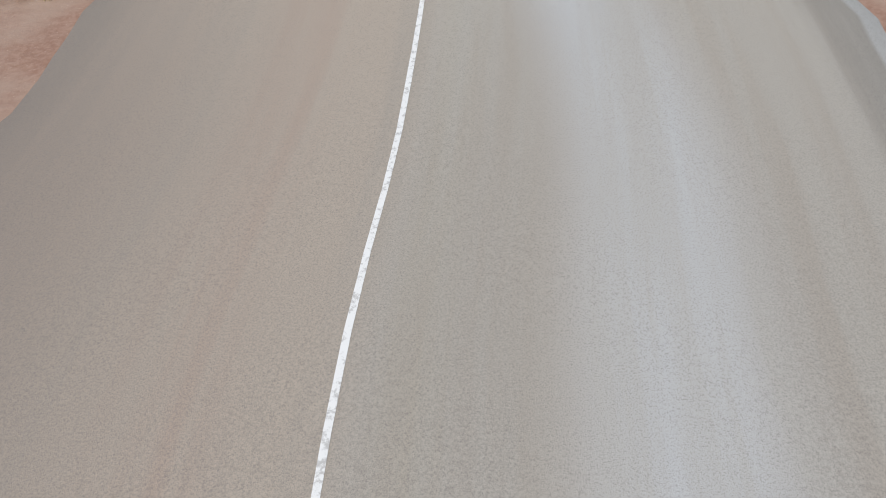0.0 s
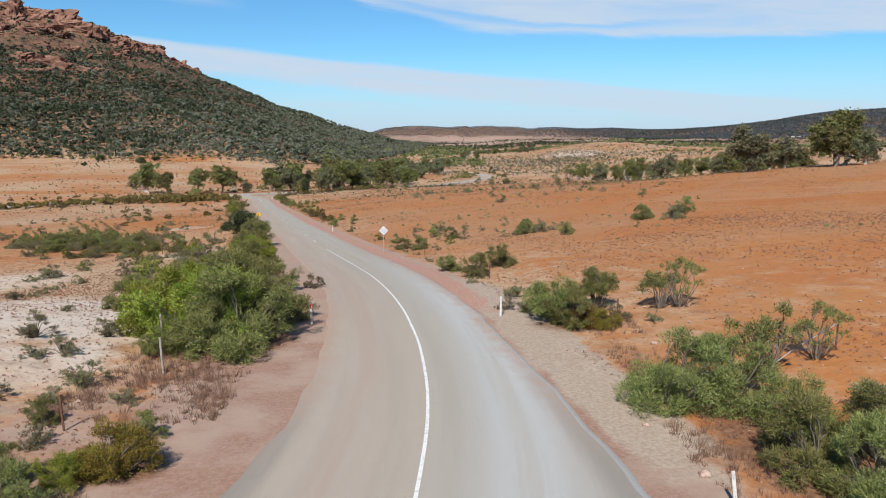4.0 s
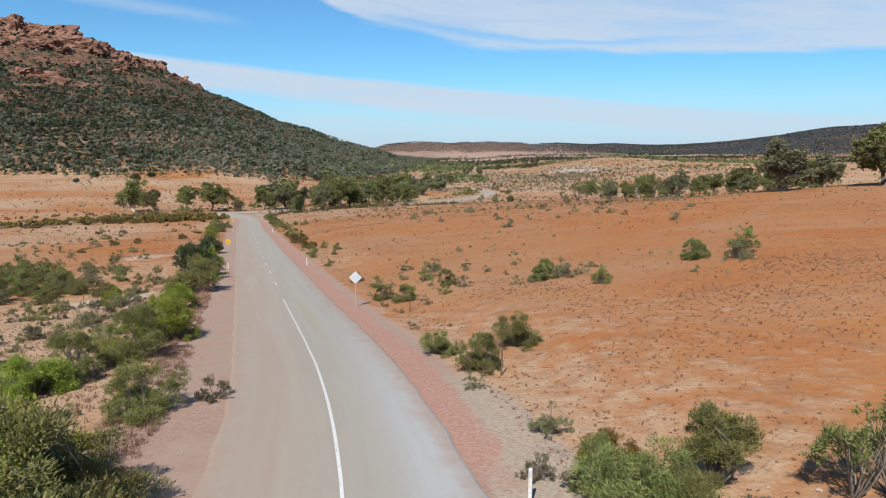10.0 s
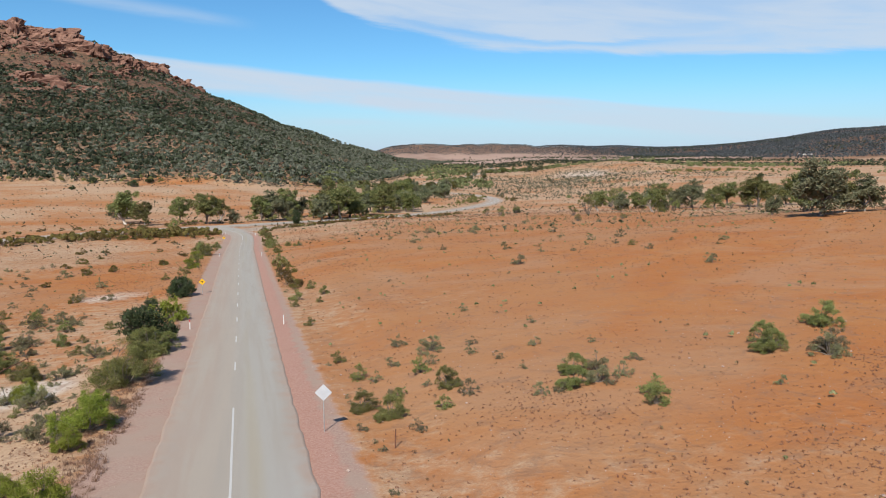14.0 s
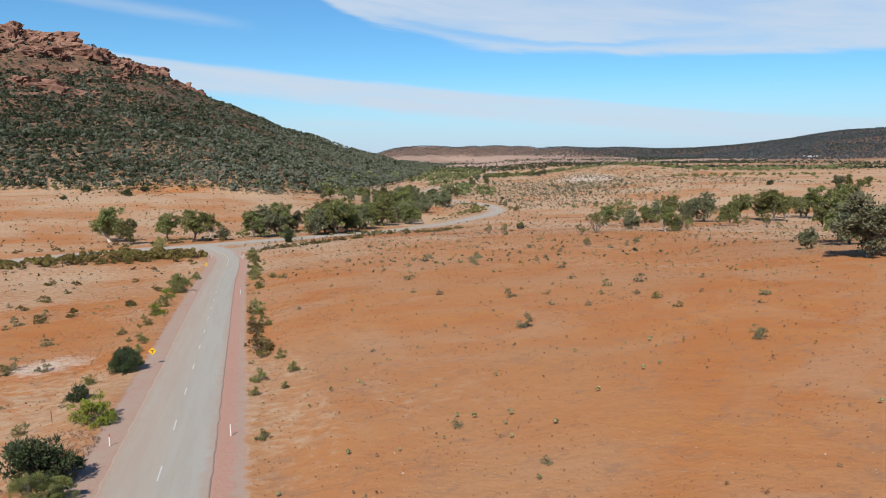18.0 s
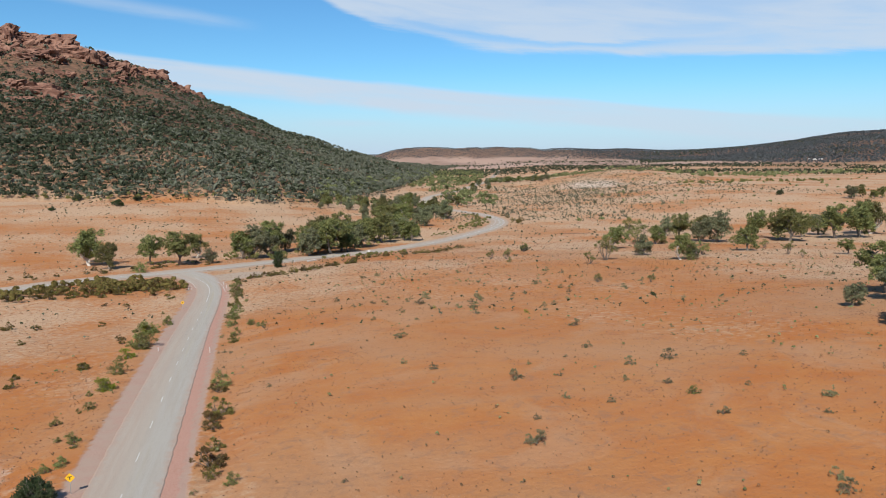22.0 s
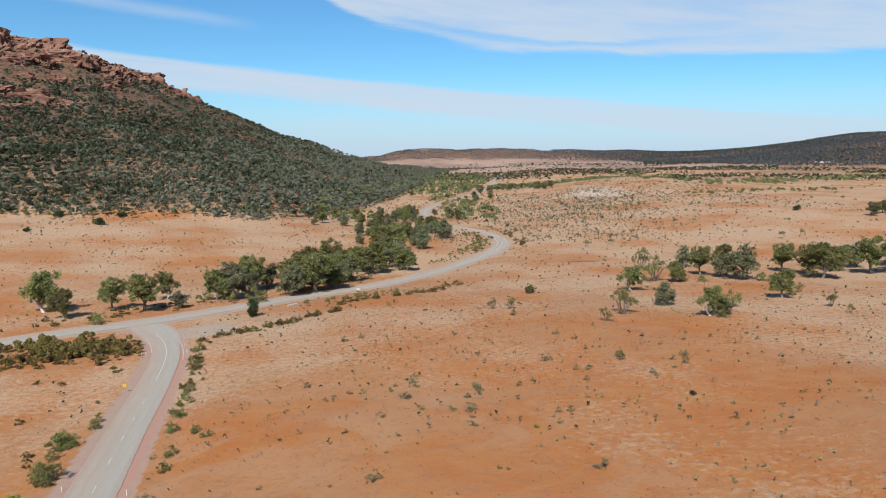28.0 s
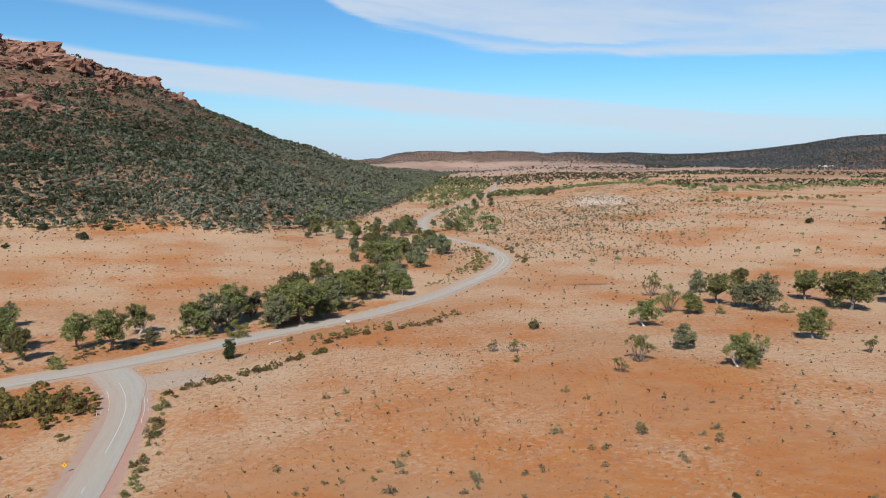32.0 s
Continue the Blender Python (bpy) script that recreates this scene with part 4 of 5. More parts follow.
diamond_sign(-5.75, 71.3, 2.25, False, 4, (0, 0), "grey back of a diamond warning sign on a post")
diamond_sign(-34.4, 135.6, 1.7, True, 14, (0, 0), "yellow diamond sign with a black T on a steel post")
diamond_sign(-69.3, 257.8, 1.6, True, 14, (0, 2), "yellow diamond sign on a steel post near the junction")
diamond_sign(9.5, 7.9, 1.75, False, -12, (-4, 7), "leaning grey back of a road sign on a steel post")
guide_post(7.2, 16.5, False, 0, (0, -8)).matrix_basis @= Matrix.Scale(0.9, 4)
guide_post(-6.57, 15.2, False, 0, (-33.7, 53), "white guide post knocked over and leaning over the gravel").matrix_basis @= Matrix.Scale(0.85, 4)
guide_post(3.05, 36.3, False, 6)
guide_post(-6.35, 34.6, True, 6, (0, -3))
for x, y, red in ((-16.3, 107.7, False), (-25.5, 105.6, True), (-42.6, 200.5, False), (-53.2, 202.5, True), (-67.3, 287.5, False), (-72.9, 303.8, False), (-69.4, 296.0, False), (-86.0, 344.4, True), (-63.7, 369.2, False),
                  (-44.5, 401.5, True), (-8.5, 461.5, False), (20.5, 532.0, False), (42.5, 600.0, True), (41.0, 640.0, True), (33.0, 590.0, False)):
    guide_post(x, y, red, 12)


def marker_post(x, y):
    root = tagged(new("marker_post"), "white marker post banded in red at the junction", "marker post", "marker posts")
    part("post", pole(0.06, 1.15), WHITE, root)
    for z in (0.35, 0.75, 1.05):
        part("band", pole(0.063, z + 0.09, 10, z), RED, root, "red band")
    return stand(root, x, y)


for x, y in ((-80.6, 292.8), (-79.5, 292.9), (-91.4, 336.2), (-88.8, 334.4)):
    marker_post(x, y)


def fence_post(x, y, h, rusty=True, tip=(0, 0)):
    root = tagged(new("fence_post"), "thin rusty steel fence post" if rusty else "weathered grey wooden fence post", "fence post", "fence posts")
    part("shaft", pole(0.035 if rusty else 0.045, h, 7), RUST if rusty else DEAD, root)
    part("cap", block(0.06, 0.03, 0.03, (0, 0, h), 0.004), RUST if rusty else DEAD, root)
    return stand(root, x, y, 20, tip)


RIGHT_FENCE = ((15.5, 19.0), (15.6, 27.7), (8.4, 33.8), (3.3, 49.0), (-1.6, 68.2))
for x, y in RIGHT_FENCE[1:]:
    fence_post(x, y, 1.25 if y < 60 else 1.0, True, (0, 2))
LEFT_FENCE = ((-11.5, 21.0), (-10.6, 26.6), (-12.2, 30.8), (-33.9, 87.0), (-34.6, 92.5), (-34.9, 114.0))
for i, (x, y) in enumerate(LEFT_FENCE):
    fence_post(x, y, 1.45 if 0 < i < 3 else 1.15, not 0 < i < 3, (0, -2))


def rail(a, za, b, zb, radius, label, mat):
    root = tagged(new("fence_rail"), label, "fence rail")
    p = np.array([(a[0], a[1], float(land(*a)[0]) + za), (b[0], b[1], float(land(*b)[0]) + zb)])
    t = np.linspace(0, 1, 5)[:, None]
    v, f = tube(p[0] * (1 - t) + p[1] * t, np.full(5, radius), 8)
    ob = new("pipe", fast_mesh("pipe", v, np.array(f), mat, True))
    ob.parent = root


rail((15.6, 27.7), 1.0, (13.9, 27.0), 0.45, 0.022, "pale pipe stay leaning from a strainer post", STEEL)
rail((12.9, 25.6), 0.85, (10.9, 24.6), 0.25, 0.02, "pale pipe rail lying in the shrubs", STEEL)
rail((-33.9, 87.0), 1.1, (-34.6, 92.5), 1.1, 0.035, "rusty pipe rail between two fence posts", RUST)


def culvert_end(x, y, turn):
    root = tagged(new("culvert_headwall"), "low white concrete culvert headwall beside the road", "culvert")
    part("wall", block(5.0, 0.3, 0.75, (0, 0, 0.2), 0.04), WHITE, root)
    # no holes are cut: black plates give the dark inside each slot
    for k in range(4):
        part("opening_shade", block(0.5, 0.05, 0.32, (-1.65 + 1.1 * k, -0.15, 0.2), 0.02), BLACK, root, "black plate for the shade of an opening")
    return stand(root, x, y, turn)


culvert_end(-56.2, 368.4, 52)


def small_sign(x, y, turn):
    root = tagged(new("road_sign"), "small white sign on a post at the road's edge", "road sign", "road signs")
    part("post", pole(0.04, 2.0), STEEL, root)
    part("panel", block(1.3, 0.02, 0.9, (0, -0.05, 1.7), 0.008), WHITE, root, "white panel")
    return stand(root, x, y, turn)


small_sign(-36.5, 405.0, 20)


def farm_shed(x, y, turn):
    root = tagged(new("farm_shed"), "long white farm shed far out on the plain", "shed")
    part("wall", block(44, 14, 4.5, (0, 0, 2), 0.1), WHITE, root)
    part("roof", block(46, 15, 0.5, (0, 0, 4.5), 0.2), SHEET, root, "pale sheet-metal roof")
    return stand(root, x, y, turn)


farm_shed(1224, 2548, -20)


def stone(x, y, size, seed, label="pale loose stone on the gravel"):
    r = np.random.default_rng(seed)
    bm = bmesh.new()
    bmesh.ops.create_icosphere(bm, subdivisions=2, radius=size)
    for v in bm.verts:
        k = 1 + 0.18 * math.sin(v.co.x / size * 3 + seed) + 0.14 * math.sin(v.co.y / size * 4 + seed * 2) + r.uniform(-0.05, 0.05)
        v.co = (v.co.x * k * 1.3, v.co.y * k, v.co.z * k * 0.6)
    me = bpy.data.meshes.new("stone")
    bm.to_mesh(me)
    bm.free()
    me.materials.append(STONE)
    ob = tagged(new("stone", me), label, "stone")
    ob.matrix_basis = pose(x, y, float(land(x, y)[0]) + size * 0.25, 0, 0, seed * 40)


STONE = plain("loose_stone", (0.282, 0.166, 0.124), (0.465, 0.365, 0.299), 5.0)
stone(7.0, 18.1, 0.17, 1)
stone(6.4, 21.5, 0.10, 2)
stone(10.2, 29.5, 0.16, 3)
stone(9.2, 30.3, 0.13, 4)

# near the road: positions in metres and heights
# near left
plants("green", ((-8.8, 30.4, 4.2), (-8.5, 35.4, 3.3), (-10.2, 29.9, 2.6), (-9.6, 33.2, 4.6), (-11.8, 29.3, 1.4), (-17.7, 39.7, 1.9), (-14.9, 36.6,
    2.5), (-16.2, 50.3, 2.6), (-14.7, 53.9, 3), (-11.4, 14.7, 2.2), (-11.6, 12.4, 2.2), (-11.4, 9.9, 2.0), (-10.4, 15.5, 1.9), (-10.4, 12.2, 1.8), (-11.4, 17.5, 1.3), (-12.6, 14.6, 2), (-13.0, 11.0, 2.2),
    (-10.2, 44.1, 2.3), (-12.4, 21.5, 1), (-8.9, 20.4, 1)))
# near left
plants("bright", ((-9.7, 17.7, 1.35), (-11.0, 32.6, 4.6), (-12.8, 34.0, 4.2), (-11.2, 36.6, 4.2), (-14.0, 37.0, 3.2), (-10.4, 9.4, 1.7), (-10.8, 7.2, 1.8), (-11.2, 13.4, 1.9), (-10.5, 5.4, 1.5)))
plants("grey", ((-9.4, 16.4, 0.5), (-9.1, 15.6, 0.45), (-9.6, 10.9, 0.5), (-9.5, 8.4, 0.45)))
# near left
plants("olive", ((-8.6, 18.2, 1.8),))
# near left
plants("grey", ((-11.8, 20, 0.8), (-14.9, 23.2, 0.8), (-13.1, 23.1, 0.8), (-12.8, 25.2, 1.1), (-15.1, 32, 0.8), (-17.6, 30.5, 1.2), (-26.9, 44.7, 1),
    (-35.2, 64.4, 1.6), (-35.4, 63.3, 1.3), (-15.7, 33, 0.8), (-10.7, 23.4, 0.7), (-13.4, 25.5, 0.8), (-59.7, 100.8, 1.9), (-53.3, 96.2, 1.9), (-50.6,
    99.8, 1.9), (-44.3, 94.8, 1.9), (-43, 100.3, 1.9), (-41.3, 102.8, 1.9), (-25.5, 72.8, 1.9), (-43.4, 115.8, 1.9), (-51.5, 89.2, 1.4), (-26.8, 79.8,
    1.9), (-19.8, 37.5, 0.6), (-19.5, 34, 0.7), (-15.4, 28.5, 1), (-16.1, 27.5, 0.7)))
# left verge
plants("bright", ((-15.1, 59.4, 3.2), (-18.8, 63.3, 1.5), (-11.4, 45.9, 1.2), (-16.8, 48.4, 2.8), (-16.6, 55.9, 1.3), (-19.6, 72.4, 2.7), (-18.7, 69,
    1.6), (-21.3, 77.4, 1.6), (-29.3, 111.8, 2.7), (-49.7, 174.7, 2.5), (-63.3, 222.5, 2.8), (-28.4, 81.8, 2), (-56.7, 197.6, 2.4), (-30.7, 113.1,
    3)))
# left verge
plants("dark", ((-26.5, 97.4, 5.1), (-36.4, 132.3, 3.4), (-36.6, 133, 3.7), (-36.1, 121, 2.3)))
# left verge
plants("green", ((-22, 82.9, 4), (-24.5, 92.9, 2.9), (-23.7, 94.4, 2), (-57.3, 206.2, 3.8), (-65.2, 225.5, 2.7), (-63, 232.1, 2.1), (-52.6, 185.2,
    2.6), (-50, 175.3, 1.9), (-42.3, 150.9, 1.5), (-47.3, 164.8, 1.4), (-38.5, 127.9, 1.5), (-63.1, 221.8, 3.2), (-58.9, 207.9, 2.9), (-64.8, 235.8,
    1.8), (-64.3, 221.8, 3.1), (-62.3, 216.4, 2), (-59.9, 207.9, 1.4)))
# left verge
plants("grey", ((-8.2, 46, 1.2), (-25.3, 69.8, 1.7), (-33.1, 74.7, 1.3), (-11, 49.9, 0.6), (-15.1, 49.9, 0.8), (-29.7, 88.3, 1.4), (-41.5, 104.1,
    1.9), (-45, 116.6, 1.9), (-30.2, 95.3, 1.9), (-53.8, 138.5, 1.9), (-58, 154, 1.9), (-46.8, 114.1, 1.9), (-48.9, 137.1, 1.7), (-73.9, 172.8, 1.9),
    (-74, 181.8, 1.7), (-52.7, 126.5, 1.5), (-22.5, 72.4, 1.6), (-29.2, 89.8, 1.2)))
# left flat
plants("olive", ((-69.2, 156.8, 1.4), (-53.3, 136, 1.5), (-71, 174.8, 1.4), (-68.1, 180.4, 1.4), (-62.2, 192, 1.6), (-86.5, 204.3, 1.8), (-62.2,
    192.2, 1.4), (-71, 186.5, 1.1), (-72.4, 177.5, 1.6), (-83.3, 190.3, 1.6), (-70.8, 185.9, 1.2), (-62.4, 192, 1.3), (-65.5, 214, 1.1), (-88.9,
    217.6, 1.3), (-96.1, 235.9, 1.7), (-103.3, 236.3, 2.2), (-84.6, 201.6, 1.2), (-88.5, 266.9, 1.4), (-95.2, 267.8, 1.3), (-82.1, 239.4, 1.4),
    (-68.3, 219.2, 1.4), (-80.2, 276.7, 2.1), (-88.2, 284, 1.5), (-63.3, 193.8, 1.3), (-67.3, 217.2, 0.9)))
# right near
plants("green", ((7.9, 23.4, 3), (9.6, 23.4, 2.8), (10.1, 18.4, 2.6), (10.9, 16.4, 2.5), (9.2, 12.4, 2.2), (10.9, 20.8, 2.3), (11.2, 12.3, 2.4), (12.1, 15.2, 2.4), (10.3, 14.0, 2.5), (10.6, 10.6, 2.2), (5.9, 35.2, 2.7), (6.3, 34, 2.3), (5.1, 37.4, 1.6)))
# right near
plants("sparse", ((11.7, 25.1, 3.2), (11.9, 35.5, 2.6), (2.6, 51.6, 1.6), (14.2, 26.5, 2.3), (11, 35.6, 2.5)))
# right near
plants("round", ((8.1, 37, 2.3), (12.1, 18.7, 2.3)))
# right near
plants("olive", ((6.9, 34, 1.4), (7.7, 33.5, 1.2), (5.7, 39, 1.3)))
# right near
plants("grey", ((8.6, 34.5, 1.1), (13.5, 20.9, 1.9), (3.5, 38, 0.9), (2, 47.1, 0.8), (10.1, 33.5, 0.7), (4.5, 37, 0.9), (4.3, 41.6, 1.2)))
# field mid
plants("green", ((0.6, 53.6, 1.5), (4.5, 54.1, 2.1), (2.4, 50.1, 2.1), (12.2, 70.3, 1.3), (8.5, 74.7, 1.5), (21.9, 78.9, 1.7), (-4, 75.3, 1.4), (-2.2,
    73.3, 1.6), (-5.3, 82.8, 1.2), (-0.8, 81.9, 1.3), (9, 77.5, 1.6), (12.5, 72.1, 1.3), (22.6, 80.8, 1.8), (28.6, 85.4, 2.3), (1.1, 77.4, 1.5), (0.9,
    73.4, 0.9), (31.4, 151.6, 1.2), (-7.6, 88.7, 1.1), (-2, 77.3, 0.8)))
# field mid
plants("grey", ((10, 75.3, 1.5), (24.9, 77, 1.9), (-3, 90.8, 1.2), (-0.2, 87.9, 1.6), (2.4, 75.4, 1.1), (10.6, 78.1, 1.4), (25.3, 77.9, 1.9), (6.6,
    74, 0.9), (10.8, 74.6, 0.7), (13.6, 79.6, 0.6), (19.5, 71.8, 0.7), (-0.3, 78.3, 0.6), (4.7, 83.5, 0.7), (7.6, 86.5, 0.8), (11.6, 139.8, 1.9),
    (34.4, 123.7, 1.5), (6.1, 80, 0.5), (7.7, 74, 0.7), (2.6, 104, 0.8), (8.4, 95.1, 0.7)))
# field far
plants("grey", ((-5, 240, 1.9), (-6.8, 198.9, 1.9), (7.9, 228.8, 1.9), (25, 197.7, 1.8), (27.8, 167.2, 1.5), (33.5, 168.4, 1.8), (29.7, 156.2, 1),
    (21.6, 151, 1), (16.8, 153.9, 1), (11.6, 164.8, 1.8), (0.1, 173, 1.2), (11.1, 140.7, 1), (12.5, 147.2, 0.8), (31.9, 143.7, 1.2), (44.4, 146.1,
    1.4), (35, 126.3, 1.2), (9.3, 130.6, 0.5), (-7.3, 134.2, 0.5), (25.3, 159.6, 0.9), (38.1, 152.5, 0.7), (23.8, 179.1, 1.2), (9.4, 243.3, 1.9), (-4,
    257, 1.4), (42.8, 265.7, 1.9), (46, 247.3, 1.4), (56.9, 263.5, 1.9)))
plants("grey", ((-25.8, 297.1, 1.8), (-21.7, 300.9, 1.8), (-17.7, 279.0, 1.2), (-4.4, 252.3, 1.8), (-3.3, 248.7, 1.3), (-7.8, 249.8, 1.0), (-16.9, 245.3, 1.1), (-13.9, 245.8, 1.1),
    (-21.0, 241.2, 1.0), (-8.4, 228.6, 1.1), (-14.1, 220.5, 1.1), (9.0, 245.6, 1.7), (9.5, 240.3, 1.2), (7.1, 238.2, 1.4), (7.2, 228.7, 1.2), (4.2, 230.3, 1.3), (7.9, 220.2, 1.2),
    (25.9, 266.0, 2.2), (32.2, 295.0, 1.7), (36.1, 288.1, 1.4), (10.4, 275.3, 1.3), (-26.9, 252.8, 1.4), (22.4, 218.9, 0.9), (46.2, 249.9, 1.3), (53.3, 260.4, 1.4), (4.4, 299.1, 1.3), (-19.2, 357.8, 1.8)))
plants("bright", ((18.3, 217.1, 0.8), (-1.3, 232.0, 0.8)))
plants("sparse", ((23.1, 339.5, 4.3), (17.2, 340.8, 4.0), (33.2, 376.7, 4.4), (42.1, 262.3, 2.6), (54.8, 256.1, 2.1)))
plants("green", ((23.1, 326.3, 1.9),))
# right verge
plants("olive", ((-23.1, 142.6, 2.6), (-28, 158, 2.0), (-27.9, 160.8, 2.7), (-26.8, 154.8, 1.7), (-24.2, 147.8, 1.5), (-21.8, 139.3, 1.5), (-31.8, 172.2, 1.9), (-41.1, 209.6, 1.6), (-56.5, 261.8, 2.4), (-62.7, 285.8, 2.4), (-66.6, 305.7, 1.4), (-61.3, 283.7, 1.3)))
# right verge
plants("green", ((-19, 126.4, 1.7), (-19, 136.9, 1.4), (-15.7, 128.9, 1.4), (-13.4, 106.7, 1), (-17.9, 120.6, 1.1), (-15.1, 122.2, 0.9), (-32.3, 175,
    2.7), (-42.7, 216.4, 2), (-49.4, 238.8, 2.1), (-54.7, 257.7, 2.1), (-60.8, 278.2, 3.3), (-67, 297.6, 3.3), (-40.8, 210.5, 1.3), (-47, 229.8,
    1.5)))
# creek
plants("gum", ((-144.8, 357.7, 15.5), (-131.1, 345.9, 11.0), (-121.1, 361.8, 12.4), (-109.3, 360.6, 14.2), (-111.3, 386.5, 11.4), (-98.7, 367.5, 6.7),
    (-90.5, 385.2, 13), (-86.0, 388.3, 15.5), (-83.1, 410.0, 16), (-78.9, 419.2, 12.2), (-62.9, 397.6, 14.5), (-54.6, 407.2, 17), (-48.0, 416.7, 9.2),
    (-65.5, 442.2, 17), (-72, 432, 12), (-47.0, 441.0, 14), (-64.7, 495.9, 16), (-58, 470, 13), (-36.9, 465.5, 17), (-46.3, 472.9, 14), (-33, 492, 12), (-32.7, 566.4, 17),
    (-41.1, 579.4, 15), (-16.9, 573.1, 13), (-3.6, 637.1, 15), (-152, 372, 9), (-168, 399, 11)))
plants("green", ((-114.3, 336.6, 5.0), (-73.3, 382.2, 6.6)))
# grove
plants("gum", ((72.1, 376.8, 9.8), (73.4, 336.1, 8.0), (96.3, 401.4, 9), (117.6, 458.1, 11), (114.7, 424.6, 13.5), (80.1, 313.1, 9.2), (84.5, 314.2, 6.3),
    (126.5, 406.7, 16.5), (121, 416, 12), (140.1, 465.8, 11), (116.9, 348.3, 10.5), (155.0, 432.8, 13.5), (159.8, 406.3, 16), (160.7, 419.4, 14), (192.3, 444.3, 14.5),
    (87.8, 210.3, 7.7), (73.5, 195.2, 5.0), (143.2, 326.4, 5.8), (187.5, 418.3, 17), (203, 425.5, 18), (222, 450, 18), (215.4, 447.6, 16), (176, 428, 12), (73, 173, 12.5), (82.7, 175.5, 7.5), (79.9, 177.5, 6.5), (89.5, 165, 13), (86, 159, 9), (95, 172, 12), (92, 158, 8), (90.2, 213.7, 10.4), (84, 199, 9.5)))
plants("gum", ((334.8, 678.4, 12.5), (343, 690, 10), (355, 700, 11), (366, 688, 10), (350, 672, 8)))
plants("sparse", ((57.0, 322.6, 8.6), (49.1, 311.3, 4.4), (94.6, 451.2, 11.5), (89.1, 406.2, 11.5), (129.2, 440.2, 6.4), (93.2, 329.8, 5.5), (123.1, 327.6, 5.4), (121.7, 314.0, 3.0), (129.3, 362.5, 3.9)))
plants("green", ((100, 404, 4), (108, 402, 3.5), (133, 402, 4.5), (82.5, 311, 3.4)))
# plain
plants("dark", ((-266.9, 648.2, 8), (-333.2, 711.7, 8), (-279, 710.6, 7.7), (297.8, 727.4, 7), (33.8, 379.2, 4), (-293.7, 599.3,
    5), (48.4, 231.3, 1.2)))
plants("column", ((-64.9, 346, 7.5),))

def free_of_roads(x, y, side, main):
    ok = np.ones(x.shape, bool)
    near = (x > -140) & (x < 60) & (y < 360)
    d, _ = line_distance(x[near], y[near], SIDE)
    ok[near] &= d > side + 5.5 * (1 - ramp(y[near], 12, 30))
    near = (x > -660) & (x < 200) & (y > -200) & (y < 1300)
    d, _ = line_distance(x[near], y[near], MAIN)
    ok[near] &= d > main
    return ok


# rows and patches of bushes
def along(points, n, wander, seed):
    """n places along a line, straying by up to `wander` metres."""
    r = np.random.default_rng(seed)
    p = smooth_line(points, 2.0)
    k = r.uniform(0, len(p) - 1, n).astype(int)
    return p[k] + r.normal(0, wander, (n, 2)), r


def row(key, points, n, wander, low, high, seed, label=""):
    spots, r = along(points, n, wander, seed)
    ok = free_of_roads(spots[:, 0], spots[:, 1], 6.5, 6.5)
    for x, y in spots[ok]:
        plant(key, float(x), float(y), float(r.uniform(low, high)), label)


row("olive", ((-70, 311), (-62, 317), (-50, 327), (-42, 340), (-36, 351)), 44, 1.4, 1.2, 2.2, 1)
row("olive", ((-40, 358), (-29, 379), (-15, 392), (-4, 401), (8, 426)), 40, 1.8, 1.1, 2.3, 2)
row("olive", ((-190, 238), (-150, 266), (-124, 286), (-106, 297), (-92, 302)), 60, 6.0, 1.5, 2.9, 4)
row("olive", ((-112, 283), (-98, 294), (-84, 303)), 64, 4.5, 1.3, 2.5, 5)
row("olive", ((-260, 214), (-200, 262), (-150, 312), (-128, 336), (-96, 372)), 54, 3.0, 1.0, 2.1, 6)
row("olive", ((30, 690), (46, 655), (54, 622), (50, 590)), 24, 3.5, 1.2, 2.6, 9)
row("grey", ((-16, 40), (-22, 62), (-30, 92), (-44, 126)), 46, 5.5, 0.35, 1.0, 11)
row("grey", ((-50, 90), (-62, 118), (-78, 158), (-95, 196)), 60, 7.5, 0.5, 1.3, 12)
row("green", ((-44, 92), (-52, 104), (-60, 112)), 44, 5.0, 1.4, 2.8, 13)
row("grey", ((-40, 88), (-50, 100), (-64, 116), (-80, 140)), 40, 6.0, 0.8, 1.8, 34)
row("grey", ((-26, 58), (-22, 68), (-27, 80)), 26, 3.5, 0.5, 1.4, 35)
row("grey", ((-9.5, 88), (-16, 112), (-24, 140), (-33, 172), (-46, 218)), 34, 1.8, 0.4, 1.0, 14)
row("grey", ((6, 36), (3, 50), (-3, 68), (-8, 84)), 20, 1.3, 0.25, 0.6, 15)
row("grey", ((-4, 78), (2, 84), (12, 80)), 14, 4.5, 0.4, 1.0, 16)
row("grey", ((6, 236), (40, 262), (70, 280), (110, 300)), 40, 12.0, 0.5, 1.3, 17)
row("grey", ((-20, 200), (20, 190), (60, 200)), 22, 22.0, 0.4, 0.9, 19)
row("gum", ((-88, 392), (-66, 408), (-54, 432), (-40, 470), (-36, 520), (-34, 575)), 18, 6.0, 9, 15, 26)
row("gum", ((-41, 579), (-34, 662), (-19, 710), (0, 660)), 26, 9.0, 8, 14, 22)
row("gum", ((-145, 835), (-104, 786), (-78, 747), (-55, 775), (-34, 874), (-6, 807)), 44, 13.0, 7, 13, 23)
row("gum", ((-60, 590), (-52, 660), (-62, 730)), 18, 8.0, 7, 12, 24)
row("gum", ((-33, 1281), (8, 1377), (36, 1291), (23, 1063)), 18, 16.0, 7, 12, 25)
row("gum", ((66, 1346), (97, 1375), (141, 1334), (166, 1344)), 20, 14.0, 7, 13, 28)
row("green", ((-36, 222), (-49, 232), (-54, 253), (-61, 278), (-66, 294)), 34, 1.2, 0.7, 1.7, 30)
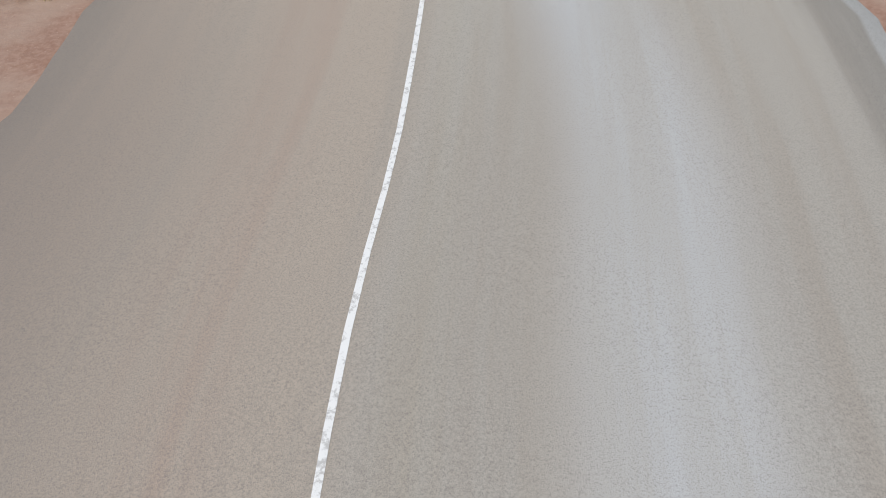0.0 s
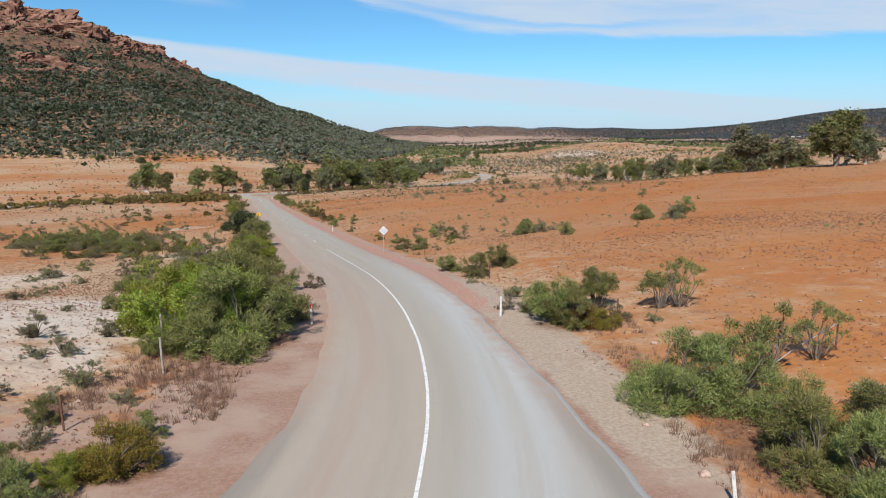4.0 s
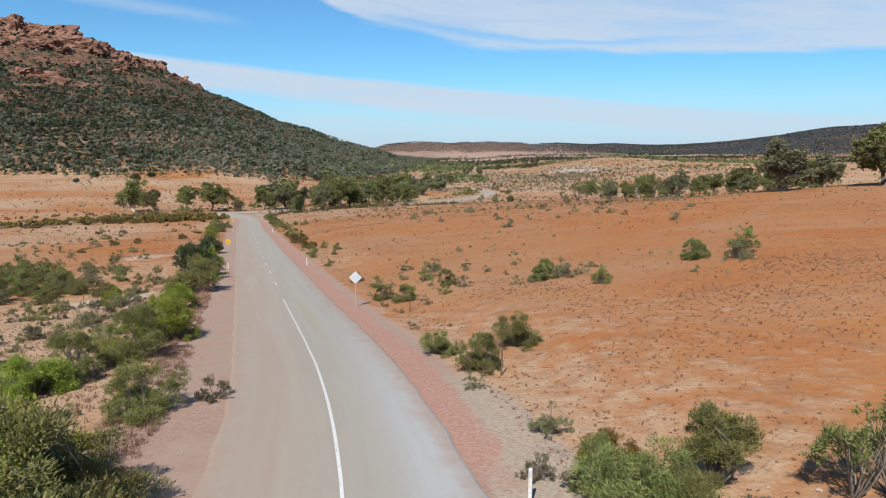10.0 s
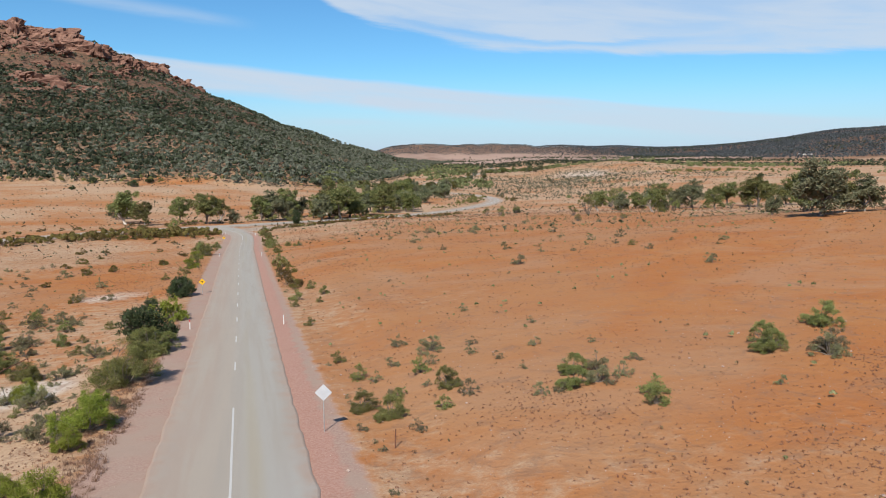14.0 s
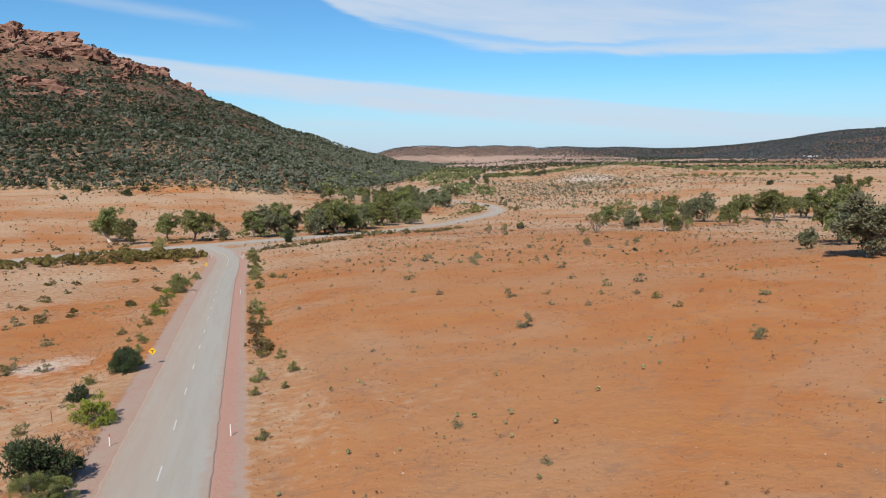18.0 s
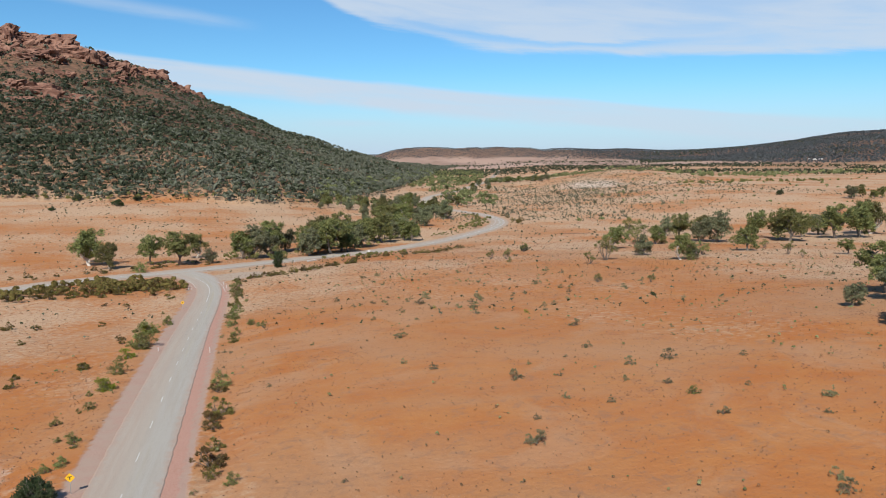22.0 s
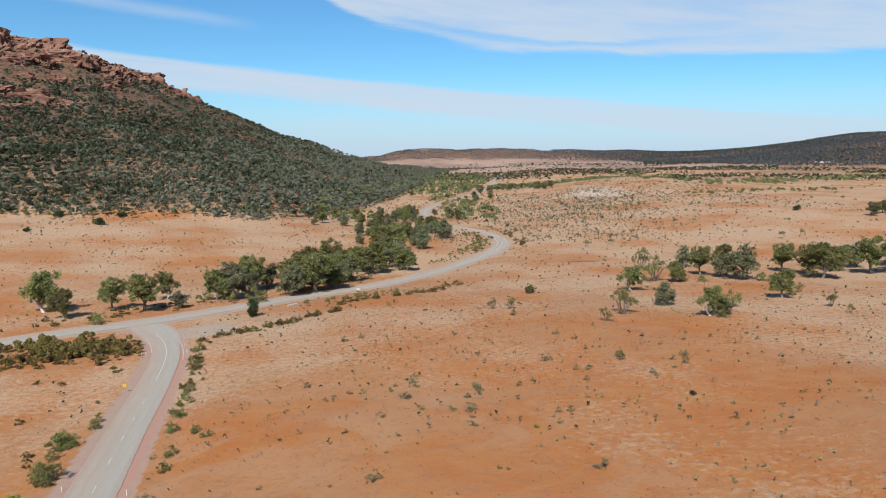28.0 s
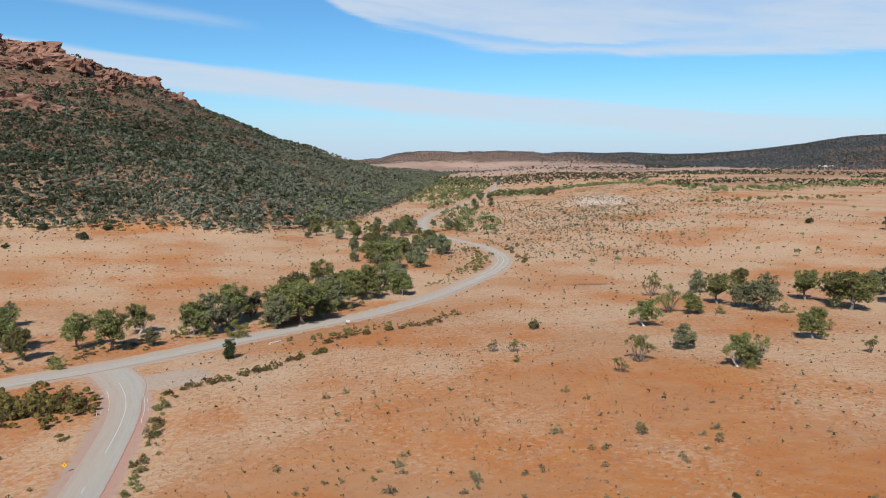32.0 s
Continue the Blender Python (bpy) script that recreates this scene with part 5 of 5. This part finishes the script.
row("green", ((-40, 140), (-52, 180), (-64, 226), (-72, 262)), 26, 1.5, 0.6, 1.5, 31)
row("green", ((-24, 62), (-34, 84), (-42, 104), (-50, 126)), 40, 5.0, 0.7, 1.8, 33)


# ---- rock outcrops on the hill ----
def outcrop_mesh(seed, detail=4):
    """A broken crag of jointed blocks about one metre across."""
    bm = bmesh.new()
    bmesh.ops.create_icosphere(bm, subdivisions=detail, radius=1.0)
    shift = Vector((seed * 3.1, seed * 1.7, seed * 0.9))
    for v in bm.verts:
        p = Vector([math.copysign(abs(a) ** 0.55, a) for a in v.co])
        gaps, hearts = noise.voronoi(Vector((p.x * 1.9, p.y * 1.9, p.z * 1.5)) + shift)
        joint = max(0.0, 1 - (gaps[1] - gaps[0]) / 0.16)
        block_size = noise.cell(hearts[0] * 7.3 + shift)
        k = 0.42 + 0.12 * noise.noise(p * 1.3 + shift) + 0.11 * block_size - 0.10 * joint + 0.03 * noise.noise(p * 6 + shift)
        ledge = 0.012 * math.sin(p.z * 13 + seed + 2 * noise.noise(p * 2 + shift))
        v.co = Vector((p.x * (k + ledge), p.y * (k + ledge) * 0.8, p.z * (0.42 + 0.16 * block_size + 0.08 * noise.noise(p * 2.1 + shift) - 0.08 * joint)))
    me = bpy.data.meshes.new("rock_outcrop")
    bm.to_mesh(me)
    bm.free()
    me.materials.append(ROCK)
    return me


CRAGS = [outcrop_mesh(s) for s in range(4)]
LEDGES = [outcrop_mesh(s, 3) for s in range(4, 8)]


def outcrops(spots, high, label):
    r = np.random.default_rng(int(spots[0][1]))
    for x, y, w in spots:
        ob = tagged(new("rock_outcrop", CRAGS[int(r.integers(4))]), label, "rock", "hill outcrops")
        ob.matrix_basis = Matrix.LocRotScale((x, y, float(land(x, y)[0]) - w * 0.12), Euler((0, 0, r.uniform(-0.5, 0.5) + (3.14 if r.uniform() < 0.5 else 0))), (w * 1.9, w * 1.2, w * high * r.uniform(0.75, 1.2)))


outcrops(((-797, 1391, 40), (-779, 1397, 34), (-757, 1402, 40), (-737, 1408, 34), (-720, 1414, 46), (-688, 1395, 36), (-665, 1400, 40), (-669, 1455, 34), (-631, 1423, 30), (-630, 1453, 36),
          (-605, 1452, 26), (-642, 1598, 40), (-711, 1836, 42), (-605, 1645, 26), (-653, 1857, 32), (-617, 1831, 28)), 1.0, "broken red rock crag on the hill's crest")
outcrops(((-772, 1357, 40), (-735, 1344, 34), (-725, 1369, 40), (-696, 1361, 34), (-668, 1185, 40), (-646, 1184, 44), (-622, 1178, 40), (-604, 1183, 34), (-579, 1177, 30), (-568, 1190, 26),
          (-619, 1115, 26), (-605, 1302, 22), (-596, 1334, 26), (-597, 1390, 24), (-693, 1291, 24), (-656, 1310, 24)), 0.7, "low red rock ledge among the hillside scrub")

# a scatter of smaller ledges over the rocky upper slope
lr = np.random.default_rng(91)
lx, ly = lr.uniform(-980, -480, 9000), lr.uniform(1000, 1900, 9000)
lh = hill_height(lx, ly)
steep_here = (lh > 105) & (lx > -0.66 * ly - 20) & (hill_height(lx * 1.03, ly * 1.03) > lh - 2) & (wave(lx, ly, 55, 6) + 0.5 * wave(lx, ly, 22, 2) + (lh - 190) / 110 > 0.25)
for x, y in list(zip(lx[steep_here], ly[steep_here]))[:230]:
    w = float(lr.uniform(7, 20))
    ledge = tagged(new("rock_outcrop", LEDGES[int(lr.integers(4))]), "small red rock ledge on the upper hillside", "rock", "hill outcrops")
    ledge.matrix_basis = Matrix.LocRotScale((x, y, float(land(x, y)[0]) - 0.8), Euler((0, 0, lr.uniform(-0.6, 0.6))), (w * 1.9, w * 1.2, w * lr.uniform(0.5, 0.9)))


# ---- woods of the hill, far trees, tufts, stones: too many to count ----
def far_wood(name, label, xs, ys, hs, rng, per, mat, tones, flat=0.8, leaf=0.0):
    """Many small trees as one mesh of leaf clumps."""
    n = len(xs)
    z = land(xs, ys)
    d = rand_dirs(rng, n * per).reshape(n, per, 3)
    d[..., 2] = np.abs(d[..., 2]) * 1.0 - 0.25
    r = rng.uniform(0.45, 1.0, (n, per, 1))
    c = np.stack([xs, ys, z + hs * 0.55], 1)[:, None] + d * r * np.stack([hs * 0.40, hs * 0.40, hs * 0.48 * flat], 1)[:, None]
    q = leaf_tris(rng, c.reshape(-1, 3), d.reshape(-1, 3), 1.0, 0.72, 0.5)
    size = np.repeat(hs * (leaf or (0.22 if per < 12 else 0.17)), per * 3)[:, None]
    mid = np.repeat(c.reshape(-1, 3), 3, 0)
    q = mid + (q - mid) * size
    me = leaf_mesh(name, q, mat, dict(tone=np.repeat(tones, per * 3)))
    return tagged(new(name, me), label, "scrub", kind="stuff")


rng = np.random.default_rng(5)
# the hill
hx, hy = rng.uniform(-1250, 150, 190000), rng.uniform(640, 3000, 190000)
hh = hill_height(hx, hy)
keep = (hh > 1.5) & (hill_height(hx * 1.03, hy * 1.03) > hh - 3) & (hx > -0.72 * hy - 60) & (rng.uniform(0, 1, hx.size) < np.clip(1.3 - (hh / 240) ** 2 + 0.55 * wave(hx, hy, 60, 3) + 0.35 * wave(hx, hy, 21, 1) - 0.62 * ramp(hy, 1000, 1400), 0.2, 1))
hx, hy = hx[keep][:31000], hy[keep][:31000]
hs = rng.uniform(4.2, 10.5, hx.size) * np.interp(hy, (700, 1000, 2500), (0.85, 1.0, 1.05))
far_wood("hill_scrub", "dark green and grey scrub covering the rocky hillside", hx, hy, hs, rng, 19, WOODS, np.clip(rng.normal(0.42, 0.36, hx.size) + 0.28 * wave(hx, hy, 60, 8) + 0.15 * ramp(hy, 950, 1400) + 0.42 * ramp(hx, -480, -150), 0, 1))
hx, hy = rng.uniform(-1000, 100, 70000), rng.uniform(660, 2300, 70000)
hh = hill_height(hx, hy)
keep = (hh > 0.5) & (hill_height(hx * 1.03, hy * 1.03) > hh - 3) & (hx > -0.70 * hy - 40) & (rng.uniform(0, 1, hx.size) < np.clip(1.1 - hh / 420, 0.3, 1))
hx, hy = hx[keep][:32000], hy[keep][:32000]
far_wood("hill_undergrowth", "low grey-green undergrowth between the trees of the hill", hx, hy, rng.uniform(1.6, 3.4, hx.size), rng, 5, WOODS, np.clip(rng.normal(0.6, 0.25, hx.size), 0, 1), 0.6)
# the wooded creek beyond the bend, and the belts on the plain
cx, cy = rng.uniform(-330, 330, 19000), rng.uniform(600, 2300, 19000)
clearing = (cx > -112) & (cx < -32) & (cy > 870) & (cy < 1240)
belt = ((np.abs(cx + 70 + 30 * np.sin(cy / 160)) < 55 + 0.05 * cy) & ~clearing & (cy > 770)) | ((np.abs(cy - 1420 - 0.25 * cx) < 110) & (cx > -60))
d_main, _ = line_distance(cx, cy, MAIN[MAIN[:, 1] > 400])
keep = belt & (d_main > 13) & (rng.uniform(0, 1, cx.size) < 0.5 + 0.3 * wave(cx, cy, 90, 2)) & (hill_height(cx, cy) < 14)
cx, cy = cx[keep], cy[keep]
far_wood("creek_trees", "dense green trees along a dry creek", cx, cy, rng.uniform(4, 10, cx.size), rng, 18, CREEK, np.clip(rng.normal(0.35, 0.2, cx.size), 0, 1))
bx, by = rng.uniform(-200, 1900, 26000), rng.uniform(1350, 4300, 26000)
keep = np.where(bx < by * 0.25, rng.uniform(0, 1, bx.size) < np.interp(by, (1350, 1800, 1900, 2400, 2480, 2950, 3000, 3200, 3300), (0.05, 0.10, 1, 1, 0.05, 0.04, 0.35, 0.3, 0.02)), wave(bx, by * 2.2, 330, 4) + 0.35 * wave(bx, by, 90, 1) > 0.05 - 0.10 * ramp(by, 2400, 3400)) & (bx < by * 0.66) & (hill_height(bx, by) < 3)
bx, by = bx[keep][:11000], by[keep][:11000]
far_wood("plain_trees", "scattered dark trees on the far plain", bx, by, rng.uniform(4, 9, bx.size) * np.interp(by, (1300, 4000), (1, 1.5)), rng, 8, WOODS, np.clip(rng.normal(0.3, 0.2, bx.size), 0, 1))
kx, ky = rng.uniform(90, 900, 3000), rng.uniform(560, 1500, 3000)
keep = (kx < ky * 0.66) & (rng.uniform(0, 1, kx.size) < 0.08)
kx, ky = kx[keep], ky[keep]
gap = rng.uniform(0, 1, 190)
kx = np.concatenate([kx, np.interp(gap, (0, 0.1, 0.25, 0.5, 0.7, 1), (307, 351, 421, 583, 733, 954)) + rng.normal(0, 18, 190)])
ky = np.concatenate([ky, np.interp(gap, (0, 0.1, 0.25, 0.5, 0.7, 1), (1285, 1253, 1227, 1398, 1518, 1736)) + rng.normal(0, 20, 190)])
far_wood("plain_scrub", "rows of green trees and scrub across the plain", kx, ky, np.concatenate([rng.uniform(1.6, 6, kx.size - 190), rng.uniform(6, 13, 190)]), rng, 22, CREEK, rng.uniform(0.2, 0.8, kx.size))
# scrub on the far mesa, in the haze-tinted leaf colours
ma, md = np.radians(rng.uniform(-10, 14, 9000)), rng.uniform(4130, 4620, 9000)
far_wood("mesa_scrub", "dark scrub over the slopes of a distant mesa", np.sin(ma) * md, np.cos(ma) * md, rng.uniform(5, 10, 9000), rng, 4, HAZED_WOODS, rng.uniform(0.2, 1.0, 9000), 0.7)
# right-hand range, its woods coloured blue-grey for haze
wx, wy = rng.uniform(200, 3300, 60000), rng.uniform(2300, 4700, 60000)
hgt = far_hills(wx, wy)
keep = (hgt > 9) & (wx < wy * 0.72) & (np.degrees(np.arctan2(wx, wy)) > 6 + 8 * rng.uniform(0, 1, wx.size)) & (rng.uniform(0, 1, wx.size) < 0.75 + 0.3 * wave(wx, wy, 150, 6))
wx, wy = wx[keep][:26000], wy[keep][:26000]
far_wood("hazed_range_woods", "dark woods on a distant range", wx, wy, rng.uniform(9, 16, wx.size), rng, 5, HAZED_WOODS, rng.uniform(0.1, 0.7, wx.size))


# tufts of dry grass and small bushes over the open ground
tx, ty = [], []
for n, x0, x1, y0, y1 in ((56000, -32, 42, 4, 78), (44000, -75, 75, 60, 190), (52000, -150, 150, 180, 430), (26000, -420, 330, 400, 900)):
    tx.append(rng.uniform(x0, x1, n))
    ty.append(rng.uniform(y0, y1, n))
tx, ty = np.concatenate(tx), np.concatenate(ty)
keep = free_of_roads(tx, ty, 6.2, 7.5) & (wave(tx, ty, 6, 3) + 0.7 * wave(tx, ty, 19, 5) + 0.4 * wave(tx, ty, 60, 5) + rng.normal(0, 0.5, tx.size) > 0.62 - 0.25 * (1 - ramp(ty, 60, 90)) - 0.6 * ramp(ty, 180, 320) - 0.5 * ramp(-tx, 8, 20))
tx, ty = tx[keep], ty[keep]
th = rng.uniform(0.04, 0.17, tx.size) * np.interp(ty, (0, 100, 300, 900), (0.7, 0.95, 1.8, 3.0))
per = 5
d = rand_dirs(rng, tx.size * per).reshape(-1, per, 3)
d[..., 2] = np.abs(d[..., 2])
mid = np.stack([tx, ty, land(tx, ty)], 1)[:, None] + d * (th * 0.55)[:, None, None]
q = leaf_tris(rng, mid.reshape(-1, 3), d.reshape(-1, 3), 1.0, 0.32, 0.9)
mid = np.repeat(mid.reshape(-1, 3), 3, 0)
q = mid + (q - mid) * np.repeat(th * 0.55, per * 3)[:, None]
tagged(new("dry_grass", leaf_mesh("dry_grass", q, TUFT)), "sparse tufts of dry brown grass on red soil", "grass", kind="stuff")
# small bushes on the far ground
sx, sy = rng.uniform(-330, 380, 26000), 215 + 1035 * rng.uniform(0, 1, 26000) ** 1.3
keep = free_of_roads(sx, sy, 9, 9) & (sx < sy * 0.66 + 20) & (sx > -0.66 * sy) & (rng.uniform(0, 1, sx.size) < 0.30 + 0.25 * wave(sx, sy, 70, 3) + 0.35 * ramp(sy, 700, 1100) * ramp(sx, -80, 20)) & (hill_height(sx, sy) < 2)
sx, sy = sx[keep], sy[keep]
far_wood("low_scrub", "small scattered grey-green bushes on dry ground", sx, sy, rng.uniform(0.35, 1.5, sx.size) * np.interp(sy, (200, 1200), (0.9, 2.2)), rng, 6, WOODS, np.clip(rng.normal(0.6, 0.25, sx.size), 0, 1))
# dark tufts dotted over the open field
kx2, ky2 = rng.uniform(-62, 150, 44000), 50 + 306 * rng.uniform(0, 1, 44000) ** 1.2
keep = free_of_roads(kx2, ky2, 6.8, 9) & (kx2 < ky2 * 0.64 + 14) & (kx2 > -0.64 * ky2 - 10) & (rng.uniform(0, 1, kx2.size) < 0.40 + 0.16 * wave(kx2, ky2, 17, 4) + 0.16 * wave(kx2, ky2, 52, 7))
kx2, ky2 = kx2[keep], ky2[keep]
ks2 = rng.uniform(0.07, 0.24, kx2.size) * np.where(rng.uniform(0, 1, kx2.size) < 0.06, 2.0, 1) * np.interp(ky2, (50, 130, 300), (0.55, 1.05, 1.7))
far_wood("field_tufts", "small dark dry tufts dotted over the red field", kx2, ky2, ks2, rng, 9, SPECK, np.clip(rng.normal(0.5, 0.3, kx2.size), 0, 1), 0.8)
# small green and straw tussocks over the open field
ux, uy = rng.uniform(-70, 130, 9000), rng.uniform(48, 330, 9000)
keep = free_of_roads(ux, uy, 7.5, 9) & (ux < uy * 0.62 + 12) & (wave(ux, uy, 9, 7) + 0.8 * wave(ux, uy, 34, 2) + rng.normal(0, 0.45, ux.size) > 0.95)
ux, uy = ux[keep], uy[keep]
far_wood("field_tussocks", "small green and straw tussocks on red soil", ux, uy, rng.uniform(0.18, 0.6, ux.size) * np.interp(uy, (50, 300), (0.9, 1.5)), rng, 26, CREEK, np.clip(rng.normal(0.7, 0.3, ux.size), 0, 1), 0.9)
# low bushes massed beside the junction
spots, vr = along(((-190, 238), (-150, 266), (-124, 286), (-106, 297), (-92, 302)), 300, 6.5, 44)
spots = np.vstack([spots, along(((-118, 306), (-104, 300), (-90, 296), (-83, 290)), 130, 5.5, 45)[0]])
ok = free_of_roads(spots[:, 0], spots[:, 1], 6.5, 6.5)
far_wood("verge_bushes", "massed low olive bushes beside the junction", spots[ok, 0], spots[ok, 1], vr.uniform(1.5, 2.9, ok.sum()), rng, 90, OLIVE, vr.uniform(0, 1, ok.sum()), 0.8)
# understory of the creek, bushes inside the bend and along the foot of the hill: line, number, straying, lowest, highest, seed
UNDER = ((((-95, 378), (-70, 396), (-52, 420), (-38, 462), (-26, 520)), 34, 5.0, 1.5, 4.0, 27),
          (((12, 548), (20, 580), (24, 629), (12, 664)), 40, 4.0, 2.0, 4.0, 8),
          (((300, 1000), (420, 1080), (560, 1150)), 30, 14.0, 4.0, 8.0, 18),
          (((-420, 722), (-326, 713), (-268, 722), (-193, 722), (-150, 780)), 30, 9.0, 3.5, 7.5, 32),
          (((-10, 500), (2, 525), (12, 556)), 16, 4.0, 1.0, 2.6, 10),
          (((-44, 366), (-30, 384), (-20, 394)), 14, 3.0, 1.6, 3.2, 3),
          (((-122, 346), (-100, 372), (-84, 388)), 12, 2.5, 1.4, 2.6, 7))
ax2, ay2, ah2 = [], [], []
for points, n, wander, lowest, highest, seed in UNDER:
    spots, vr = along(points, n * 2, wander, seed)
    spots = spots[free_of_roads(spots[:, 0], spots[:, 1], 6.5, 6.5)]
    ax2.append(spots[:, 0])
    ay2.append(spots[:, 1])
    ah2.append(vr.uniform(lowest * 0.8, highest, len(spots)))
ax2, ay2, ah2 = np.concatenate(ax2), np.concatenate(ay2), np.concatenate(ah2)
far_wood("bush_understory", "green bushes under the creek trees and along the bend", ax2, ay2, ah2, rng, 110, GREEN, np.clip(rng.normal(0.5, 0.3, ax2.size), 0, 1), 0.85, 0.09)
# scrubby flat beyond the bend
fx2, fy2 = rng.uniform(-30, 330, 22000), rng.uniform(600, 1330, 22000)
keep = free_of_roads(fx2, fy2, 9, 10) & (rng.uniform(0, 1, fx2.size) < 0.55 * np.exp(-((fx2 - 60 - 0.28 * (fy2 - 620)) / 85) ** 2) * (1 + 0.6 * wave(fx2, fy2, 35, 2)))
fx2, fy2 = fx2[keep], fy2[keep]
far_wood("flat_scrub", "grey-green scrub and grass on the flat beyond the bend", fx2, fy2, rng.uniform(0.6, 2.6, fx2.size) * np.where(rng.uniform(0, 1, fx2.size) < 0.05, 2.4, 1), rng, 8, FLAT, np.clip(rng.normal(0.6, 0.3, fx2.size), 0, 1))
# straw round the roadside shrubs
sy2 = rng.uniform(34, 110, 3400)
sx2 = np.interp(sy2, SIDE[:, 1], SIDE[:, 0]) - 6.0 - np.abs(rng.normal(0, 2.2, 3400))
gx2, gy2 = np.concatenate([sx2, rng.uniform(-13, -7.2, 1100), rng.uniform(-10.4, -8.8, 500), rng.uniform(7.0, 9.2, 700)]), np.concatenate([sy2, rng.uniform(21.5, 29, 1100), rng.uniform(6, 17, 500), rng.uniform(10, 34, 700)])
keep = wave(gx2, gy2, 1.6, 3) + rng.normal(0, 0.4, gx2.size) > 0
gx2, gy2 = gx2[keep], gy2[keep]
gh = rng.uniform(0.14, 0.42, gx2.size)
lean = rand_dirs(rng, gx2.size * 14) * (0.45, 0.45, 0) + (0, 0, 1)
foot = np.repeat(np.stack([gx2, gy2, land(gx2, gy2)], 1), 14, 0) + rng.normal(0, 0.07, (gx2.size * 14, 3)) * (1, 1, 0)
side = rand_dirs(rng, gx2.size * 14) * (0.011, 0.011, 0)
tip = foot + lean * np.repeat(gh, 14)[:, None] * rng.uniform(0.5, 1.2, (gx2.size * 14, 1))
tagged(new("straw_grass", leaf_mesh("straw_grass", np.stack([foot - side, foot + side, tip], 1).reshape(-1, 3), STRAW)), "dry straw-coloured grass round the roadside shrubs", "grass", kind="stuff")
# stones
px, py = rng.uniform(-30, 40, 7000), rng.uniform(-8, 100, 7000)
ok = free_of_roads(px, py, 4.6, 8)
px, py = px[ok], py[ok]
ps = rng.uniform(0.012, 0.05, px.size) * np.where(rng.uniform(0, 1, px.size) < 0.04, 2.6, 1)
oct_v = np.array(((1, 0, 0), (0, 1, 0), (-1, 0, 0), (0, -1, 0), (0, 0, 0.7), (0, 0, -0.7)))
oct_f = np.array(((0, 1, 4), (1, 2, 4), (2, 3, 4), (3, 0, 4), (1, 0, 5), (2, 1, 5), (3, 2, 5), (0, 3, 5)))
v = np.stack([px, py, land(px, py) + ps * 0.3], 1)[:, None] + oct_v[None] * ps[:, None, None] * rng.uniform(0.6, 1.3, (px.size, 6, 1))
tagged(new("loose_stones", fast_mesh("loose_stones", v.reshape(-1, 3), (oct_f[None] + 6 * np.arange(px.size)[:, None, None]).reshape(-1, 3), STONE)),
       "small pale and red stones lying on the ground", "stones", kind="stuff")
